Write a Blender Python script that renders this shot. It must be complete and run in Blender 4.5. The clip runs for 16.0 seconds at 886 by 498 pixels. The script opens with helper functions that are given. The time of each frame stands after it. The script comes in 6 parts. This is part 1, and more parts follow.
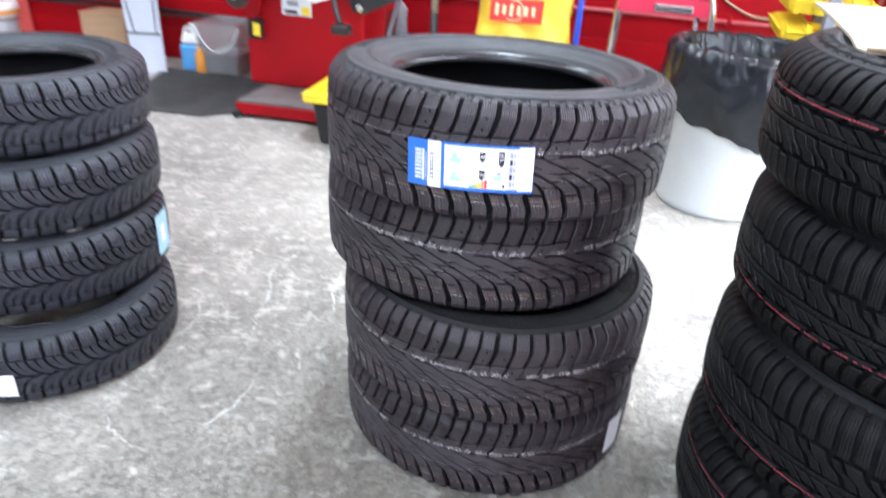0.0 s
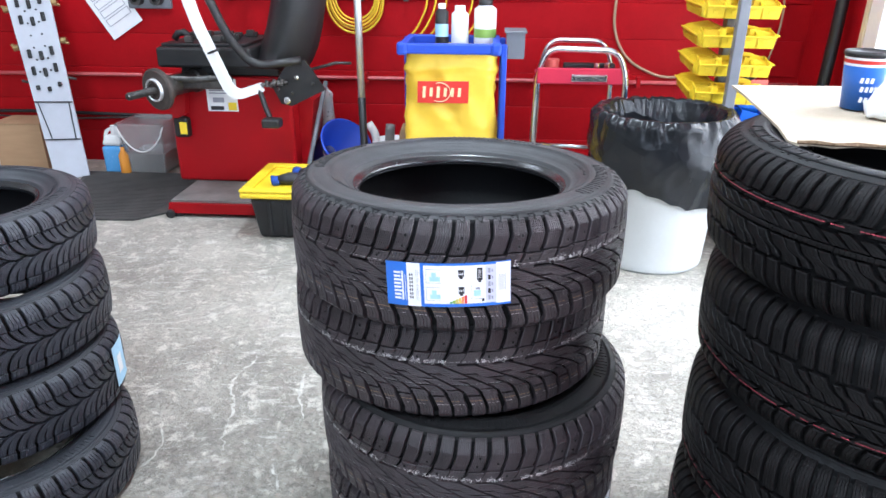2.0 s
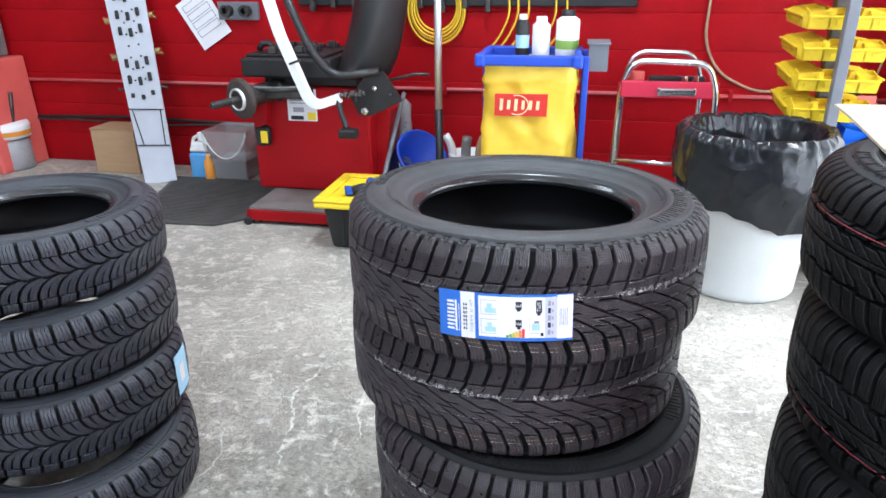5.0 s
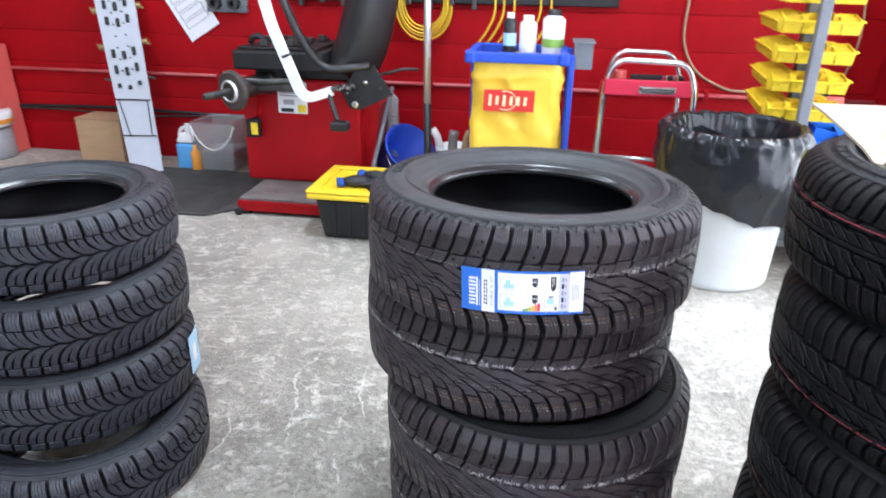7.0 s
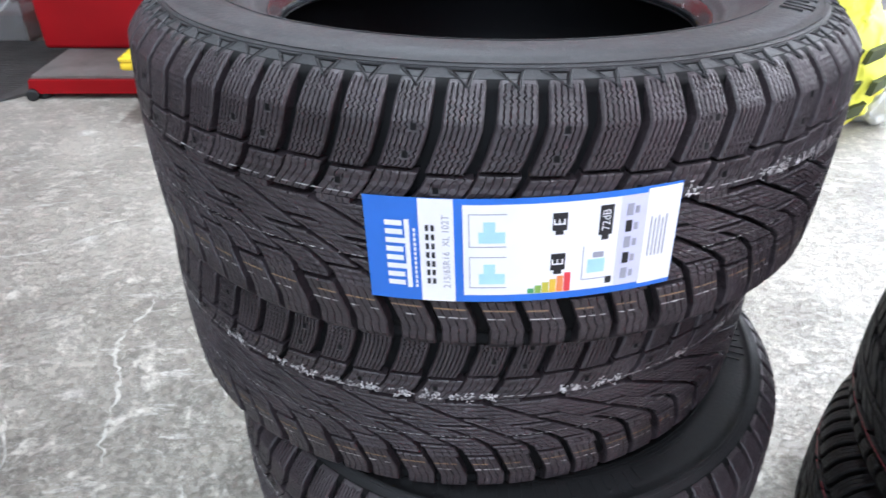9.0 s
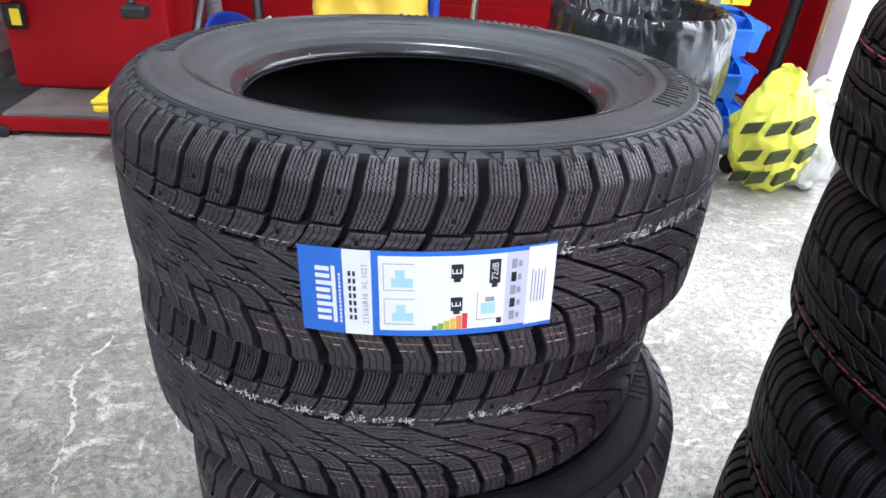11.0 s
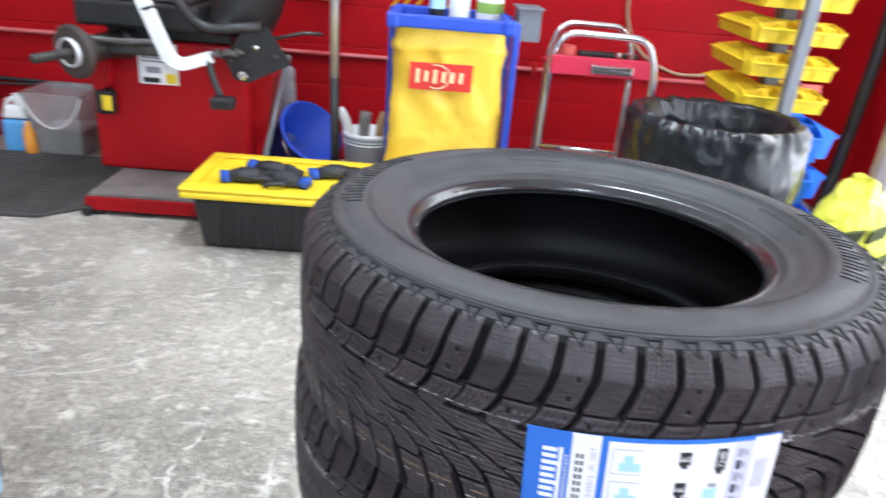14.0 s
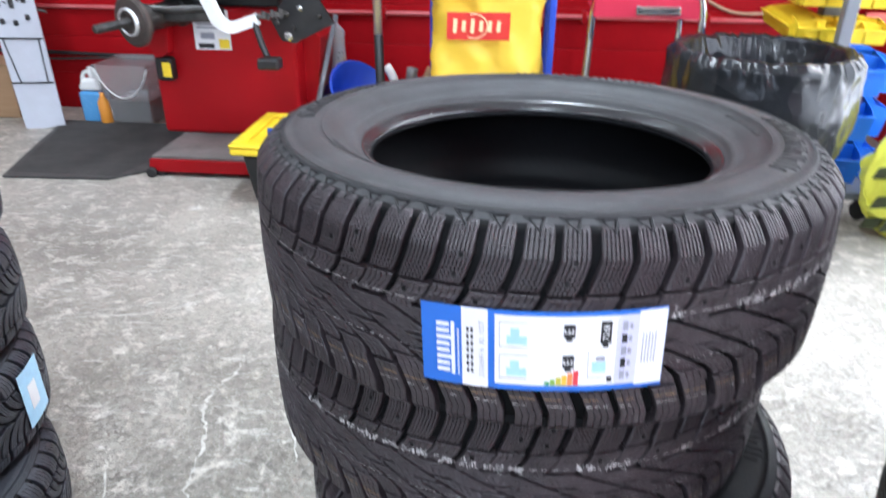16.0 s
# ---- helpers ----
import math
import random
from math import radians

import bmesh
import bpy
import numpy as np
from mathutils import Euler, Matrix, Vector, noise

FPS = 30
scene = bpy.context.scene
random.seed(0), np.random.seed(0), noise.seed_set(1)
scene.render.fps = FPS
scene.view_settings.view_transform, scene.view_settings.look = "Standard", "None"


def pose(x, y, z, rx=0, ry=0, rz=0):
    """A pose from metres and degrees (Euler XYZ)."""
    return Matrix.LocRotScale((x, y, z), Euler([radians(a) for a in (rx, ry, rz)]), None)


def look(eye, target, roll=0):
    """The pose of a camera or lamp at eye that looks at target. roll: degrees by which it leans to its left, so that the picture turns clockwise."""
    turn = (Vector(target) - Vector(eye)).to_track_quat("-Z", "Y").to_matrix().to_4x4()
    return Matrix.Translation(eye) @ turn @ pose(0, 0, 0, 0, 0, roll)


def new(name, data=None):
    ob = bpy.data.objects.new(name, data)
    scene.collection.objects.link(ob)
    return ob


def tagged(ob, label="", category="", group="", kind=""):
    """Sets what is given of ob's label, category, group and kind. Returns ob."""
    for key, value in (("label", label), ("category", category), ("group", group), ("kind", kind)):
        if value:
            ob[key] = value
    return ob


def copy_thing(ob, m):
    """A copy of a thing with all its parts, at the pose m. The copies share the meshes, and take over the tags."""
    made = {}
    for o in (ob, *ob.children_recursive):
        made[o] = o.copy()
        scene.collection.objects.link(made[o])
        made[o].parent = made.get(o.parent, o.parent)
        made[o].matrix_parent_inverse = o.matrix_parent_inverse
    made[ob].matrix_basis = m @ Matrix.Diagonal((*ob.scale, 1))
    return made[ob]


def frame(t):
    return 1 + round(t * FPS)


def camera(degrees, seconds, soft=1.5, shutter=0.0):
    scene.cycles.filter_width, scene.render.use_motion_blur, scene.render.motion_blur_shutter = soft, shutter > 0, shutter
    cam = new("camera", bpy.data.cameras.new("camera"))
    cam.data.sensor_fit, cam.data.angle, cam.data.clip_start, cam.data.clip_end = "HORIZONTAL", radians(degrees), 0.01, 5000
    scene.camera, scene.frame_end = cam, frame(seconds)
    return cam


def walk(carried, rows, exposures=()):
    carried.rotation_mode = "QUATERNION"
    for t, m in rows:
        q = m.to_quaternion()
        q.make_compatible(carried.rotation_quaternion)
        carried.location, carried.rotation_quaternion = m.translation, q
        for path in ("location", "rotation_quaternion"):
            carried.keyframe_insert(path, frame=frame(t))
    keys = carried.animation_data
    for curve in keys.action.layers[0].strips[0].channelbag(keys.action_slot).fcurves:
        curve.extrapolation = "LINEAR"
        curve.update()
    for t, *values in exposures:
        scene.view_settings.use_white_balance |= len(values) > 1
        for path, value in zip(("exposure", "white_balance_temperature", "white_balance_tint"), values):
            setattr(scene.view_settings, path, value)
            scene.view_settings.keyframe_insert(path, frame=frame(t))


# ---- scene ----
cam = camera(65.4, 16.0, 1.5, 0.5)
PATH = [
    (0, (0.137, -1.384, 1.138), (-0.186, 0.420, 0.171), 3.9),
    (0.5, (0.027, -1.344, 1.131), (-0.013, 0.396, 0.008), 6.2),
    (1, (0.039, -1.351, 1.226), (0.024, 0.437, 0.180), 2.9),
    (1.5, (0.028, -1.344, 1.240), (-0.112, 0.502, 0.311), 0.1),
    (2, (0.048, -1.374, 1.237), (-0.086, 0.529, 0.429), 0.3),
    (2.5, (0.057, -1.400, 1.213), (-0.042, 0.490, 0.371), 0.5),
    (3, (0.073, -1.405, 1.213), (-0.028, 0.470, 0.339), 1.1),
    (3.5, (0.077, -1.415, 1.227), (-0.003, 0.463, 0.356), 0.7),
    (4, (0.109, -1.372, 1.178), (-0.042, 0.526, 0.358), -0.2),
    (4.5, (0.126, -1.312, 1.205), (-0.113, 0.576, 0.386), 1.2),
    (4.7, (0.103, -1.285, 1.220), (-0.268, 0.591, 0.420), -0.4),
    (6.8, (0.021, -1.405, 1.262), (-0.305, 0.495, 0.505), 1.1),
    (7, (0.008, -1.405, 1.249), (-0.277, 0.488, 0.455), 1.0),
    (7.5, (-0.023, -1.291, 1.241), (-0.218, 0.601, 0.418), 0.0),
    (8, (-0.045, -1.028, 1.145), (-0.221, 0.824, 0.233), 0.2),
    (8.5, (-0.058, -0.802, 1.093), (-0.186, 0.995, 0.068), -1.8),
    (9, (-0.080, -0.726, 0.986), (-0.028, 1.005, -0.151), 0.5),
    (9.5, (-0.047, -0.755, 1.039), (0.083, 1.021, -0.020), 2.4),
    (9.7, (-0.037, -0.783, 1.043), (0.111, 1.012, 0.021), 2.3),
    (11.8, (-0.070, -0.815, 1.040), (0.068, 0.985, 0.024), 4.2),
    (12, (-0.091, -0.800, 1.062), (0.052, 1.001, 0.047), 4.0),
    (12.5, (-0.139, -0.790, 1.072), (0.102, 1.030, 0.112), 6.3),
    (13, (-0.204, -0.789, 1.095), (0.128, 1.017, 0.138), 7.5),
    (13.5, (-0.229, -0.798, 1.115), (0.007, 1.071, 0.254), 6.6),
    (14, (-0.217, -0.786, 1.121), (-0.149, 1.107, 0.282), 4.8),
    (14.2, (-0.214, -0.807, 1.110), (-0.318, 1.094, 0.294), 4.0),
    (14.5, (-0.173, -0.831, 1.120), (-0.412, 1.068, 0.326), 3.1),
    (15, (-0.134, -0.867, 1.121), (-0.486, 1.028, 0.362), 0.3),
    (15.5, (-0.087, -0.890, 1.098), (-0.572, 0.971, 0.325), -0.1),
    (15.7, (-0.063, -0.833, 1.089), (-0.385, 1.041, 0.266), 1.1),
    (16, (-0.054, -0.839, 1.078), (-0.229, 1.002, 0.144), 0.5),
]
EXPOSURES = [(0, 0.73, 5500, 12), (0.9, 0.62, 5500, 11), (2, 0.38, 5500, 10), (3.5, 0.18, 5550, 9), (4.7, 0.28, 5550, 9), (8, 0.35, 5550, 12), (9.3, 0.26, 5550, 11), (12, 0.16, 5550, 11), (13.3, 0.11, 5700, 10), (14, 0.36, 5650, 10), (15, 0.31, 5650, 10), (16, 0.38, 5550, 11)]
walk(cam, [(t, look(eye, target, roll)) for t, eye, target, roll in PATH], EXPOSURES)

# ---- world, daylight and exposure ----
world = bpy.data.worlds.new("world")
scene.world = world
world.use_nodes = True
wn = world.node_tree
sky = wn.nodes.new("ShaderNodeTexSky")
sky.sky_type = "NISHITA"
sky.sun_disc = False
sky.sun_elevation = radians(38)
sky.sun_rotation = radians(70)
sky.air_density, sky.dust_density = 1.2, 3.0
wn.links.new(sky.outputs[0], wn.nodes["Background"].inputs[0])
wn.nodes["Background"].inputs[1].default_value = 0.14

sun = new("sun", bpy.data.lights.new("sun", "SUN"))
sun.data.energy, sun.data.angle, sun.data.color = 1.2, radians(12), (1.0, 0.97, 0.93)
sun.matrix_world = look((6, 3, 6), (0, -1, 0))


def window_light(name, eye, target, width, height, power, color):
    """The sky's light in an opening."""
    lamp = new(name, bpy.data.lights.new(name, "AREA"))
    lamp.data.shape, lamp.data.size, lamp.data.size_y = "RECTANGLE", width, height
    lamp.data.energy, lamp.data.color = power, color
    lamp.matrix_world = look(eye, target)
    return lamp


window_light("doorway_light", (1.98, 0.38, 1.3), (0, 0.38, 1.1), 3.3, 2.2, 120, (1.0, 0.985, 0.96))
window_light("bay_light", (-0.8, -4.9, 1.75), (-0.8, 0, 1.2), 4.4, 2.7, 72, (0.95, 0.97, 1.0))
for fx, power in ((-2.6, 32), (-0.2, 57)):
    for fy in (-2.2, 1.2):
        window_light("tube_light", (fx, fy, 3.36), (fx, fy + 0.001, 0), 0.25, 1.5, power, (0.96, 1.0, 0.98))

# ---- materials ----


def material(name, color, rough=0.5, metal=0.0, other=None, scale=8.0, mix=0.5, fine=120.0, bump=0.1, spec=0.5,
             coat=0.0, rough_var=0.1, glass=0.0, stretch=(1, 1, 1), island=0.0, sheen=0.0, bump_scale=None):
    """Paint, rubber, metal or stone: a base colour broken up at two scales, with fine relief."""
    m = bpy.data.materials.new(name)
    m.use_nodes = True
    t = m.node_tree
    b = t.nodes["Principled BSDF"]
    link = t.links.new
    co = t.nodes.new("ShaderNodeTexCoord")
    mp = t.nodes.new("ShaderNodeMapping")
    mp.inputs["Scale"].default_value = stretch
    link(co.outputs["Object"], mp.inputs[0])
    big = t.nodes.new("ShaderNodeTexNoise")
    big.inputs["Scale"].default_value, big.inputs["Detail"].default_value, big.inputs["Roughness"].default_value = scale, 6, 0.62
    small = t.nodes.new("ShaderNodeTexNoise")
    small.inputs["Scale"].default_value, small.inputs["Detail"].default_value = fine, 4
    for n in (big, small):
        link(mp.outputs[0], n.inputs["Vector"])
    ramp = t.nodes.new("ShaderNodeMapRange")
    ramp.inputs["From Min"].default_value, ramp.inputs["From Max"].default_value = 0.36, 0.66
    link(big.outputs[0], ramp.inputs[0])
    fac = t.nodes.new("ShaderNodeMath")
    fac.operation = "MULTIPLY_ADD"
    link(small.outputs[0], fac.inputs[0])
    fac.inputs[1].default_value = 0.5
    link(ramp.outputs[0], fac.inputs[2])
    amount = t.nodes.new("ShaderNodeMath")
    amount.operation = "MULTIPLY"
    amount.inputs[1].default_value = mix * 0.8
    link(fac.outputs[0], amount.inputs[0])
    col = t.nodes.new("ShaderNodeMix")
    col.data_type = "RGBA"
    other = other or tuple(c * 0.72 for c in color)
    col.inputs["A"].default_value, col.inputs["B"].default_value = (*color, 1), (*other, 1)
    link(amount.outputs[0], col.inputs["Factor"])
    link(col.outputs["Result"], b.inputs["Base Color"])
    rr = t.nodes.new("ShaderNodeMapRange")
    rr.inputs["To Min"].default_value, rr.inputs["To Max"].default_value = max(rough - rough_var, 0.02), min(rough + rough_var, 1)
    link(small.outputs[0], rr.inputs[0])
    link(rr.outputs[0], b.inputs["Roughness"])
    b.inputs["Metallic"].default_value = metal
    b.inputs["Specular IOR Level"].default_value = spec
    b.inputs["Coat Weight"].default_value = coat
    b.inputs["Transmission Weight"].default_value = glass
    b.inputs["Sheen Weight"].default_value = sheen
    if bump:
        bm_ = t.nodes.new("ShaderNodeBump")
        bm_.inputs["Strength"].default_value, bm_.inputs["Distance"].default_value = bump, 0.004
        src = small
        if bump_scale:
            src = t.nodes.new("ShaderNodeTexNoise")
            src.inputs["Scale"].default_value, src.inputs["Detail"].default_value = bump_scale, 3
            link(mp.outputs[0], src.inputs["Vector"])
        link(src.outputs[0], bm_.inputs["Height"])
        link(bm_.outputs[0], b.inputs["Normal"])
    return m


RUBBER = material("tread_rubber", (0.0205, 0.0155, 0.0178), 0.44, other=(0.049, 0.038, 0.043), scale=26, mix=0.8, fine=260, bump=0.4, spec=0.6)
RUBBER_DARK = material("dark_tread_rubber", (0.0050, 0.0045, 0.0047), 0.55, other=(0.0125, 0.0112, 0.0116), scale=26, mix=0.8, fine=260, bump=0.35, spec=0.18)
RUBBER_BLUE = material("bluish_tread_rubber", (0.017, 0.0182, 0.0245), 0.44, other=(0.036, 0.038, 0.049), scale=26, mix=0.8, fine=260, bump=0.35, spec=0.55)
# the chunky tyres' own dark flank; on lower snow tyres it paints shade
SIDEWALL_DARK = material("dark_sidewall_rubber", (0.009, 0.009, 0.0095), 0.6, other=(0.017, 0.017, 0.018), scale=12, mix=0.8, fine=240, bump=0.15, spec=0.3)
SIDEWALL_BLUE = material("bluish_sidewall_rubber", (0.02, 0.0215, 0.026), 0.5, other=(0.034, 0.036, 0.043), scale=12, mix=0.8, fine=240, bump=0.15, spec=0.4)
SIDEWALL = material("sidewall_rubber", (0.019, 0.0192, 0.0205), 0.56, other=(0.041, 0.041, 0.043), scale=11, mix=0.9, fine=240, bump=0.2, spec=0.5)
STUD_RIM = material("pale_rim_rubber", (0.075, 0.068, 0.07), 0.6, other=(0.05, 0.045, 0.047), scale=40, mix=0.6, fine=300, bump=0.1)
BEAD = material("glossy_bead_rubber", (0.02, 0.02, 0.022), 0.22, scale=20, mix=0.6, fine=200, bump=0.05, spec=0.7)
# tread rubber made near-black: the shade inside recesses is in its colour
GROOVE_SHADE = material("shaded_groove_rubber", (0.004, 0.004, 0.0045), 0.6, scale=14, mix=0.5, fine=90, bump=0.15, spec=0.15)
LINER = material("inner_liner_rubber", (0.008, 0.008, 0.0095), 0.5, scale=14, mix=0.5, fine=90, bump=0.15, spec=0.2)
MARK_WHITE = material("chalk_white_ink", (0.74, 0.72, 0.71), 0.8, other=(0.25, 0.24, 0.24), scale=90, mix=0.9, fine=500, bump=0)
MARK_ORANGE = material("faded_orange_ink", (0.34, 0.22, 0.11), 0.8, other=(0.2, 0.14, 0.1), scale=90, mix=0.9, fine=500, bump=0)
MARK_RED = material("red_ink", (0.50, 0.07, 0.10), 0.8, other=(0.26, 0.04, 0.055), scale=70, mix=0.9, fine=500, bump=0)
PAPER = material("white_sticker_paper", (0.82, 0.82, 0.84), 0.35, other=(0.7, 0.7, 0.74), scale=20, mix=0.3, fine=300, bump=0.03)
INK_BLUE = material("blue_print", (0.035, 0.16, 0.62), 0.35, scale=40, mix=0.3, bump=0)
INK_PALE = material("pale_blue_print", (0.42, 0.68, 0.88), 0.4, scale=60, mix=0.4, bump=0)
INK_BLACK = material("black_print", (0.015, 0.015, 0.018), 0.4, scale=60, mix=0.3, bump=0)
INK_GREY = material("grey_print", (0.32, 0.32, 0.38), 0.4, scale=60, mix=0.3, bump=0)
INK_LILAC = material("lilac_print", (0.6, 0.6, 0.78), 0.4, scale=60, mix=0.3, bump=0)
GRADE = [material("grade_print", c, 0.4, scale=60, mix=0.2, bump=0) for c in
         ((0.08, 0.3, 0.12), (0.25, 0.42, 0.08), (0.55, 0.5, 0.06), (0.75, 0.5, 0.05), (0.75, 0.25, 0.08), (0.65, 0.05, 0.06))]
RED_WALL = material("red_wall_paint", (0.39, 0.004, 0.008), 0.5, other=(0.25, 0.003, 0.006), scale=1.7, mix=0.8, fine=70, bump=0.25, spec=0.1)
RED_STEEL = material("red_enamel", (0.335, 0.005, 0.009), 0.33, other=(0.29, 0.006, 0.009), scale=3, mix=0.7, fine=60, bump=0.05, spec=0.16)
RED_TRAY = material("red_plastic", (0.56, 0.02, 0.06), 0.4, scale=8, mix=0.3, fine=60, bump=0.03)
GREY_PLATE = material("worn_grey_steel", (0.21, 0.2, 0.19), 0.5, other=(0.1, 0.095, 0.09), scale=9, mix=0.8, fine=160, bump=0.15)
BLACK = material("black_plastic", (0.007, 0.007, 0.008), 0.5, other=(0.02, 0.019, 0.019), scale=9, mix=0.6, fine=180, bump=0.08)
BLACK_STEEL = material("black_enamel", (0.009, 0.009, 0.010), 0.4, other=(0.03, 0.028, 0.027), scale=18, mix=0.6, fine=120, bump=0.06)
DARK_STEEL = material("dark_oily_steel", (0.12, 0.115, 0.11), 0.4, metal=0.75, other=(0.04, 0.036, 0.034), scale=22, mix=0.8, fine=140, bump=0.12)
RUSTY = material("rust_brown_steel", (0.085, 0.068, 0.06), 0.6, metal=0.3, other=(0.05, 0.04, 0.036), scale=30, mix=0.8, fine=160, bump=0.2)
POST_GREY = material("grey_painted_steel", (0.16, 0.17, 0.19), 0.42, scale=12, mix=0.4, fine=120, bump=0.05)
CHROME = material("chrome", (0.78, 0.78, 0.79), 0.2, metal=1.0, other=(0.66, 0.66, 0.66), scale=25, mix=0.3, fine=200, bump=0, rough_var=0.04)
ALU = material("brushed_aluminium", (0.72, 0.73, 0.75), 0.42, metal=0.7, scale=25, mix=0.3, fine=200, bump=0.02)
BRASS = material("brass", (0.5, 0.36, 0.16), 0.35, metal=0.9, scale=40, mix=0.5, fine=200, bump=0.05)
WHITE_PAINT = material("white_paint", (0.76, 0.77, 0.78), 0.35, other=(0.6, 0.6, 0.6), scale=9, mix=0.5, fine=120, bump=0.05)
YELLOW_VINYL = material("yellow_vinyl", (0.82, 0.56, 0.045), 0.42, other=(0.70, 0.45, 0.03), scale=6, mix=0.6, fine=160, bump=0.35, bump_scale=14)
YELLOW = material("yellow_plastic", (0.84, 0.63, 0.02), 0.38, other=(0.72, 0.5, 0.015), scale=9, mix=0.5, fine=140, bump=0.04)
BLUE = material("blue_plastic", (0.02, 0.07, 0.5), 0.5, other=(0.02, 0.05, 0.36), scale=9, mix=0.5, fine=140, bump=0.04)
BLUE_BIN = material("bright_blue_plastic", (0.03, 0.17, 0.72), 0.35, scale=9, mix=0.4, fine=140, bump=0.04)
BLUE_CLOTH = material("blue_knit", (0.02, 0.07, 0.36), 0.85, scale=40, mix=0.6, fine=500, bump=0.5)
GLOVE = material("black_nitrile", (0.02, 0.02, 0.024), 0.55, scale=30, mix=0.7, fine=300, bump=0.4)
CAN = material("pale_grey_plastic", (0.6, 0.62, 0.62), 0.4, other=(0.5, 0.51, 0.5), scale=5, mix=0.6, fine=90, bump=0.04)
BAG = material("black_polythene", (0.012, 0.013, 0.015), 0.17, other=(0.016, 0.017, 0.020), scale=8, mix=0.5, fine=60, bump=0, spec=0.36, rough_var=0.05)
CARDBOARD = material("brown_cardboard", (0.42, 0.27, 0.15), 0.8, other=(0.34, 0.21, 0.11), scale=7, mix=0.6, fine=120, bump=0.1, stretch=(1, 1, 6))
PALE_CARD = material("pale_cardboard", (0.50, 0.43, 0.325), 0.85, other=(0.37, 0.30, 0.21), scale=7, mix=0.7, fine=120, bump=0.1)
CARD_EDGE = material("corrugated_edge", (0.3, 0.2, 0.12), 0.9, other=(0.14, 0.09, 0.05), scale=160, mix=0.9, fine=400, bump=0.4)
CLEAR = material("cloudy_clear_plastic", (0.72, 0.73, 0.74), 0.3, other=(0.6, 0.61, 0.62), scale=10, mix=0.5, fine=80, bump=0.03, glass=0.6)
CLEAR_SHELL = material("thin_clear_plastic", (0.9, 0.9, 0.9), 0.14, other=(0.8, 0.8, 0.8), scale=10, mix=0.3, fine=80, bump=0.02, glass=0.85)
GREY_CLEAR = material("smoky_plastic", (0.4, 0.4, 0.41), 0.3, scale=10, mix=0.6, fine=80, bump=0.05, glass=0.25)
WASHER_BLUE = material("washer_fluid_blue", (0.12, 0.36, 0.7), 0.25, scale=10, mix=0.3, fine=80, bump=0.02)
ORANGE = material("orange_plastic", (0.7, 0.28, 0.03), 0.4, scale=10, mix=0.3, fine=80, bump=0.02)
WHITE = material("white_plastic", (0.78, 0.78, 0.77), 0.38, other=(0.66, 0.66, 0.64), scale=10, mix=0.5, fine=90, bump=0.03)
MAT_RUBBER = material("ribbed_mat_rubber", (0.036, 0.035, 0.034), 0.75, other=(0.07, 0.066, 0.062), scale=9, mix=0.8, fine=200, bump=0.4)
HIVIS = material("hi_vis_fabric", (0.86, 0.84, 0.10), 0.5, other=(0.78, 0.76, 0.06), scale=14, mix=0.5, fine=200, bump=0.3, bump_scale=16)
HIVIS_DARK = material("dark_band_fabric", (0.05, 0.06, 0.02), 0.6, scale=20, mix=0.5, fine=200, bump=0.2)
PLATE_WHITE = material("pale_grey_enamel", (0.5, 0.52, 0.58), 0.35, other=(0.4, 0.41, 0.45), scale=9, mix=0.5, fine=120, bump=0.05)
PAVING = material("pale_paving", (0.62, 0.61, 0.58), 0.8, other=(0.48, 0.47, 0.44), scale=1.2, mix=0.8, fine=60, bump=0.2)
PLASTER = material("painted_block", (0.62, 0.61, 0.58), 0.7, scale=2, mix=0.4, fine=60, bump=0.2)
CEILING = material("ceiling_board", (0.7, 0.7, 0.68), 0.8, scale=2, mix=0.3, fine=60, bump=0.1)
FRAME_WHITE = material("white_aluminium", (0.8, 0.8, 0.8), 0.35, scale=8, mix=0.3, fine=90, bump=0.02)
CREAM_PAINT = material("cream_paint", (0.66, 0.56, 0.38), 0.5, scale=10, mix=0.4, fine=120, bump=0.03)
YELLOW_HOSE = material("yellow_hose", (0.75, 0.5, 0.02), 0.4, scale=20, mix=0.4, fine=160, bump=0.05)
CORD = material("tan_cord", (0.4, 0.26, 0.16), 0.6, scale=20, mix=0.4, fine=160, bump=0.05)
CONDUIT = material("red_painted_pipe", (0.5, 0.05, 0.06), 0.35, other=(0.6, 0.2, 0.2), scale=6, mix=0.7, fine=90, bump=0.04, stretch=(1, 4, 4))
PINK = material("faded_red_enamel", (0.66, 0.12, 0.1), 0.4, scale=5, mix=0.5, fine=90, bump=0.04)
SIGN_RED = material("red_patch", (0.6, 0.03, 0.02), 0.45, scale=20, mix=0.3, fine=200, bump=0.1)
SIGN_CREAM = material("cream_print", (0.8, 0.62, 0.36), 0.5, scale=20, mix=0.3, fine=200, bump=0)
GLASS = bpy.data.materials.new("window_glass")
GLASS.use_nodes = True
g = GLASS.node_tree.nodes["Principled BSDF"]
g.inputs["Transmission Weight"].default_value, g.inputs["Roughness"].default_value, g.inputs["IOR"].default_value = 1.0, 0.03, 1.3


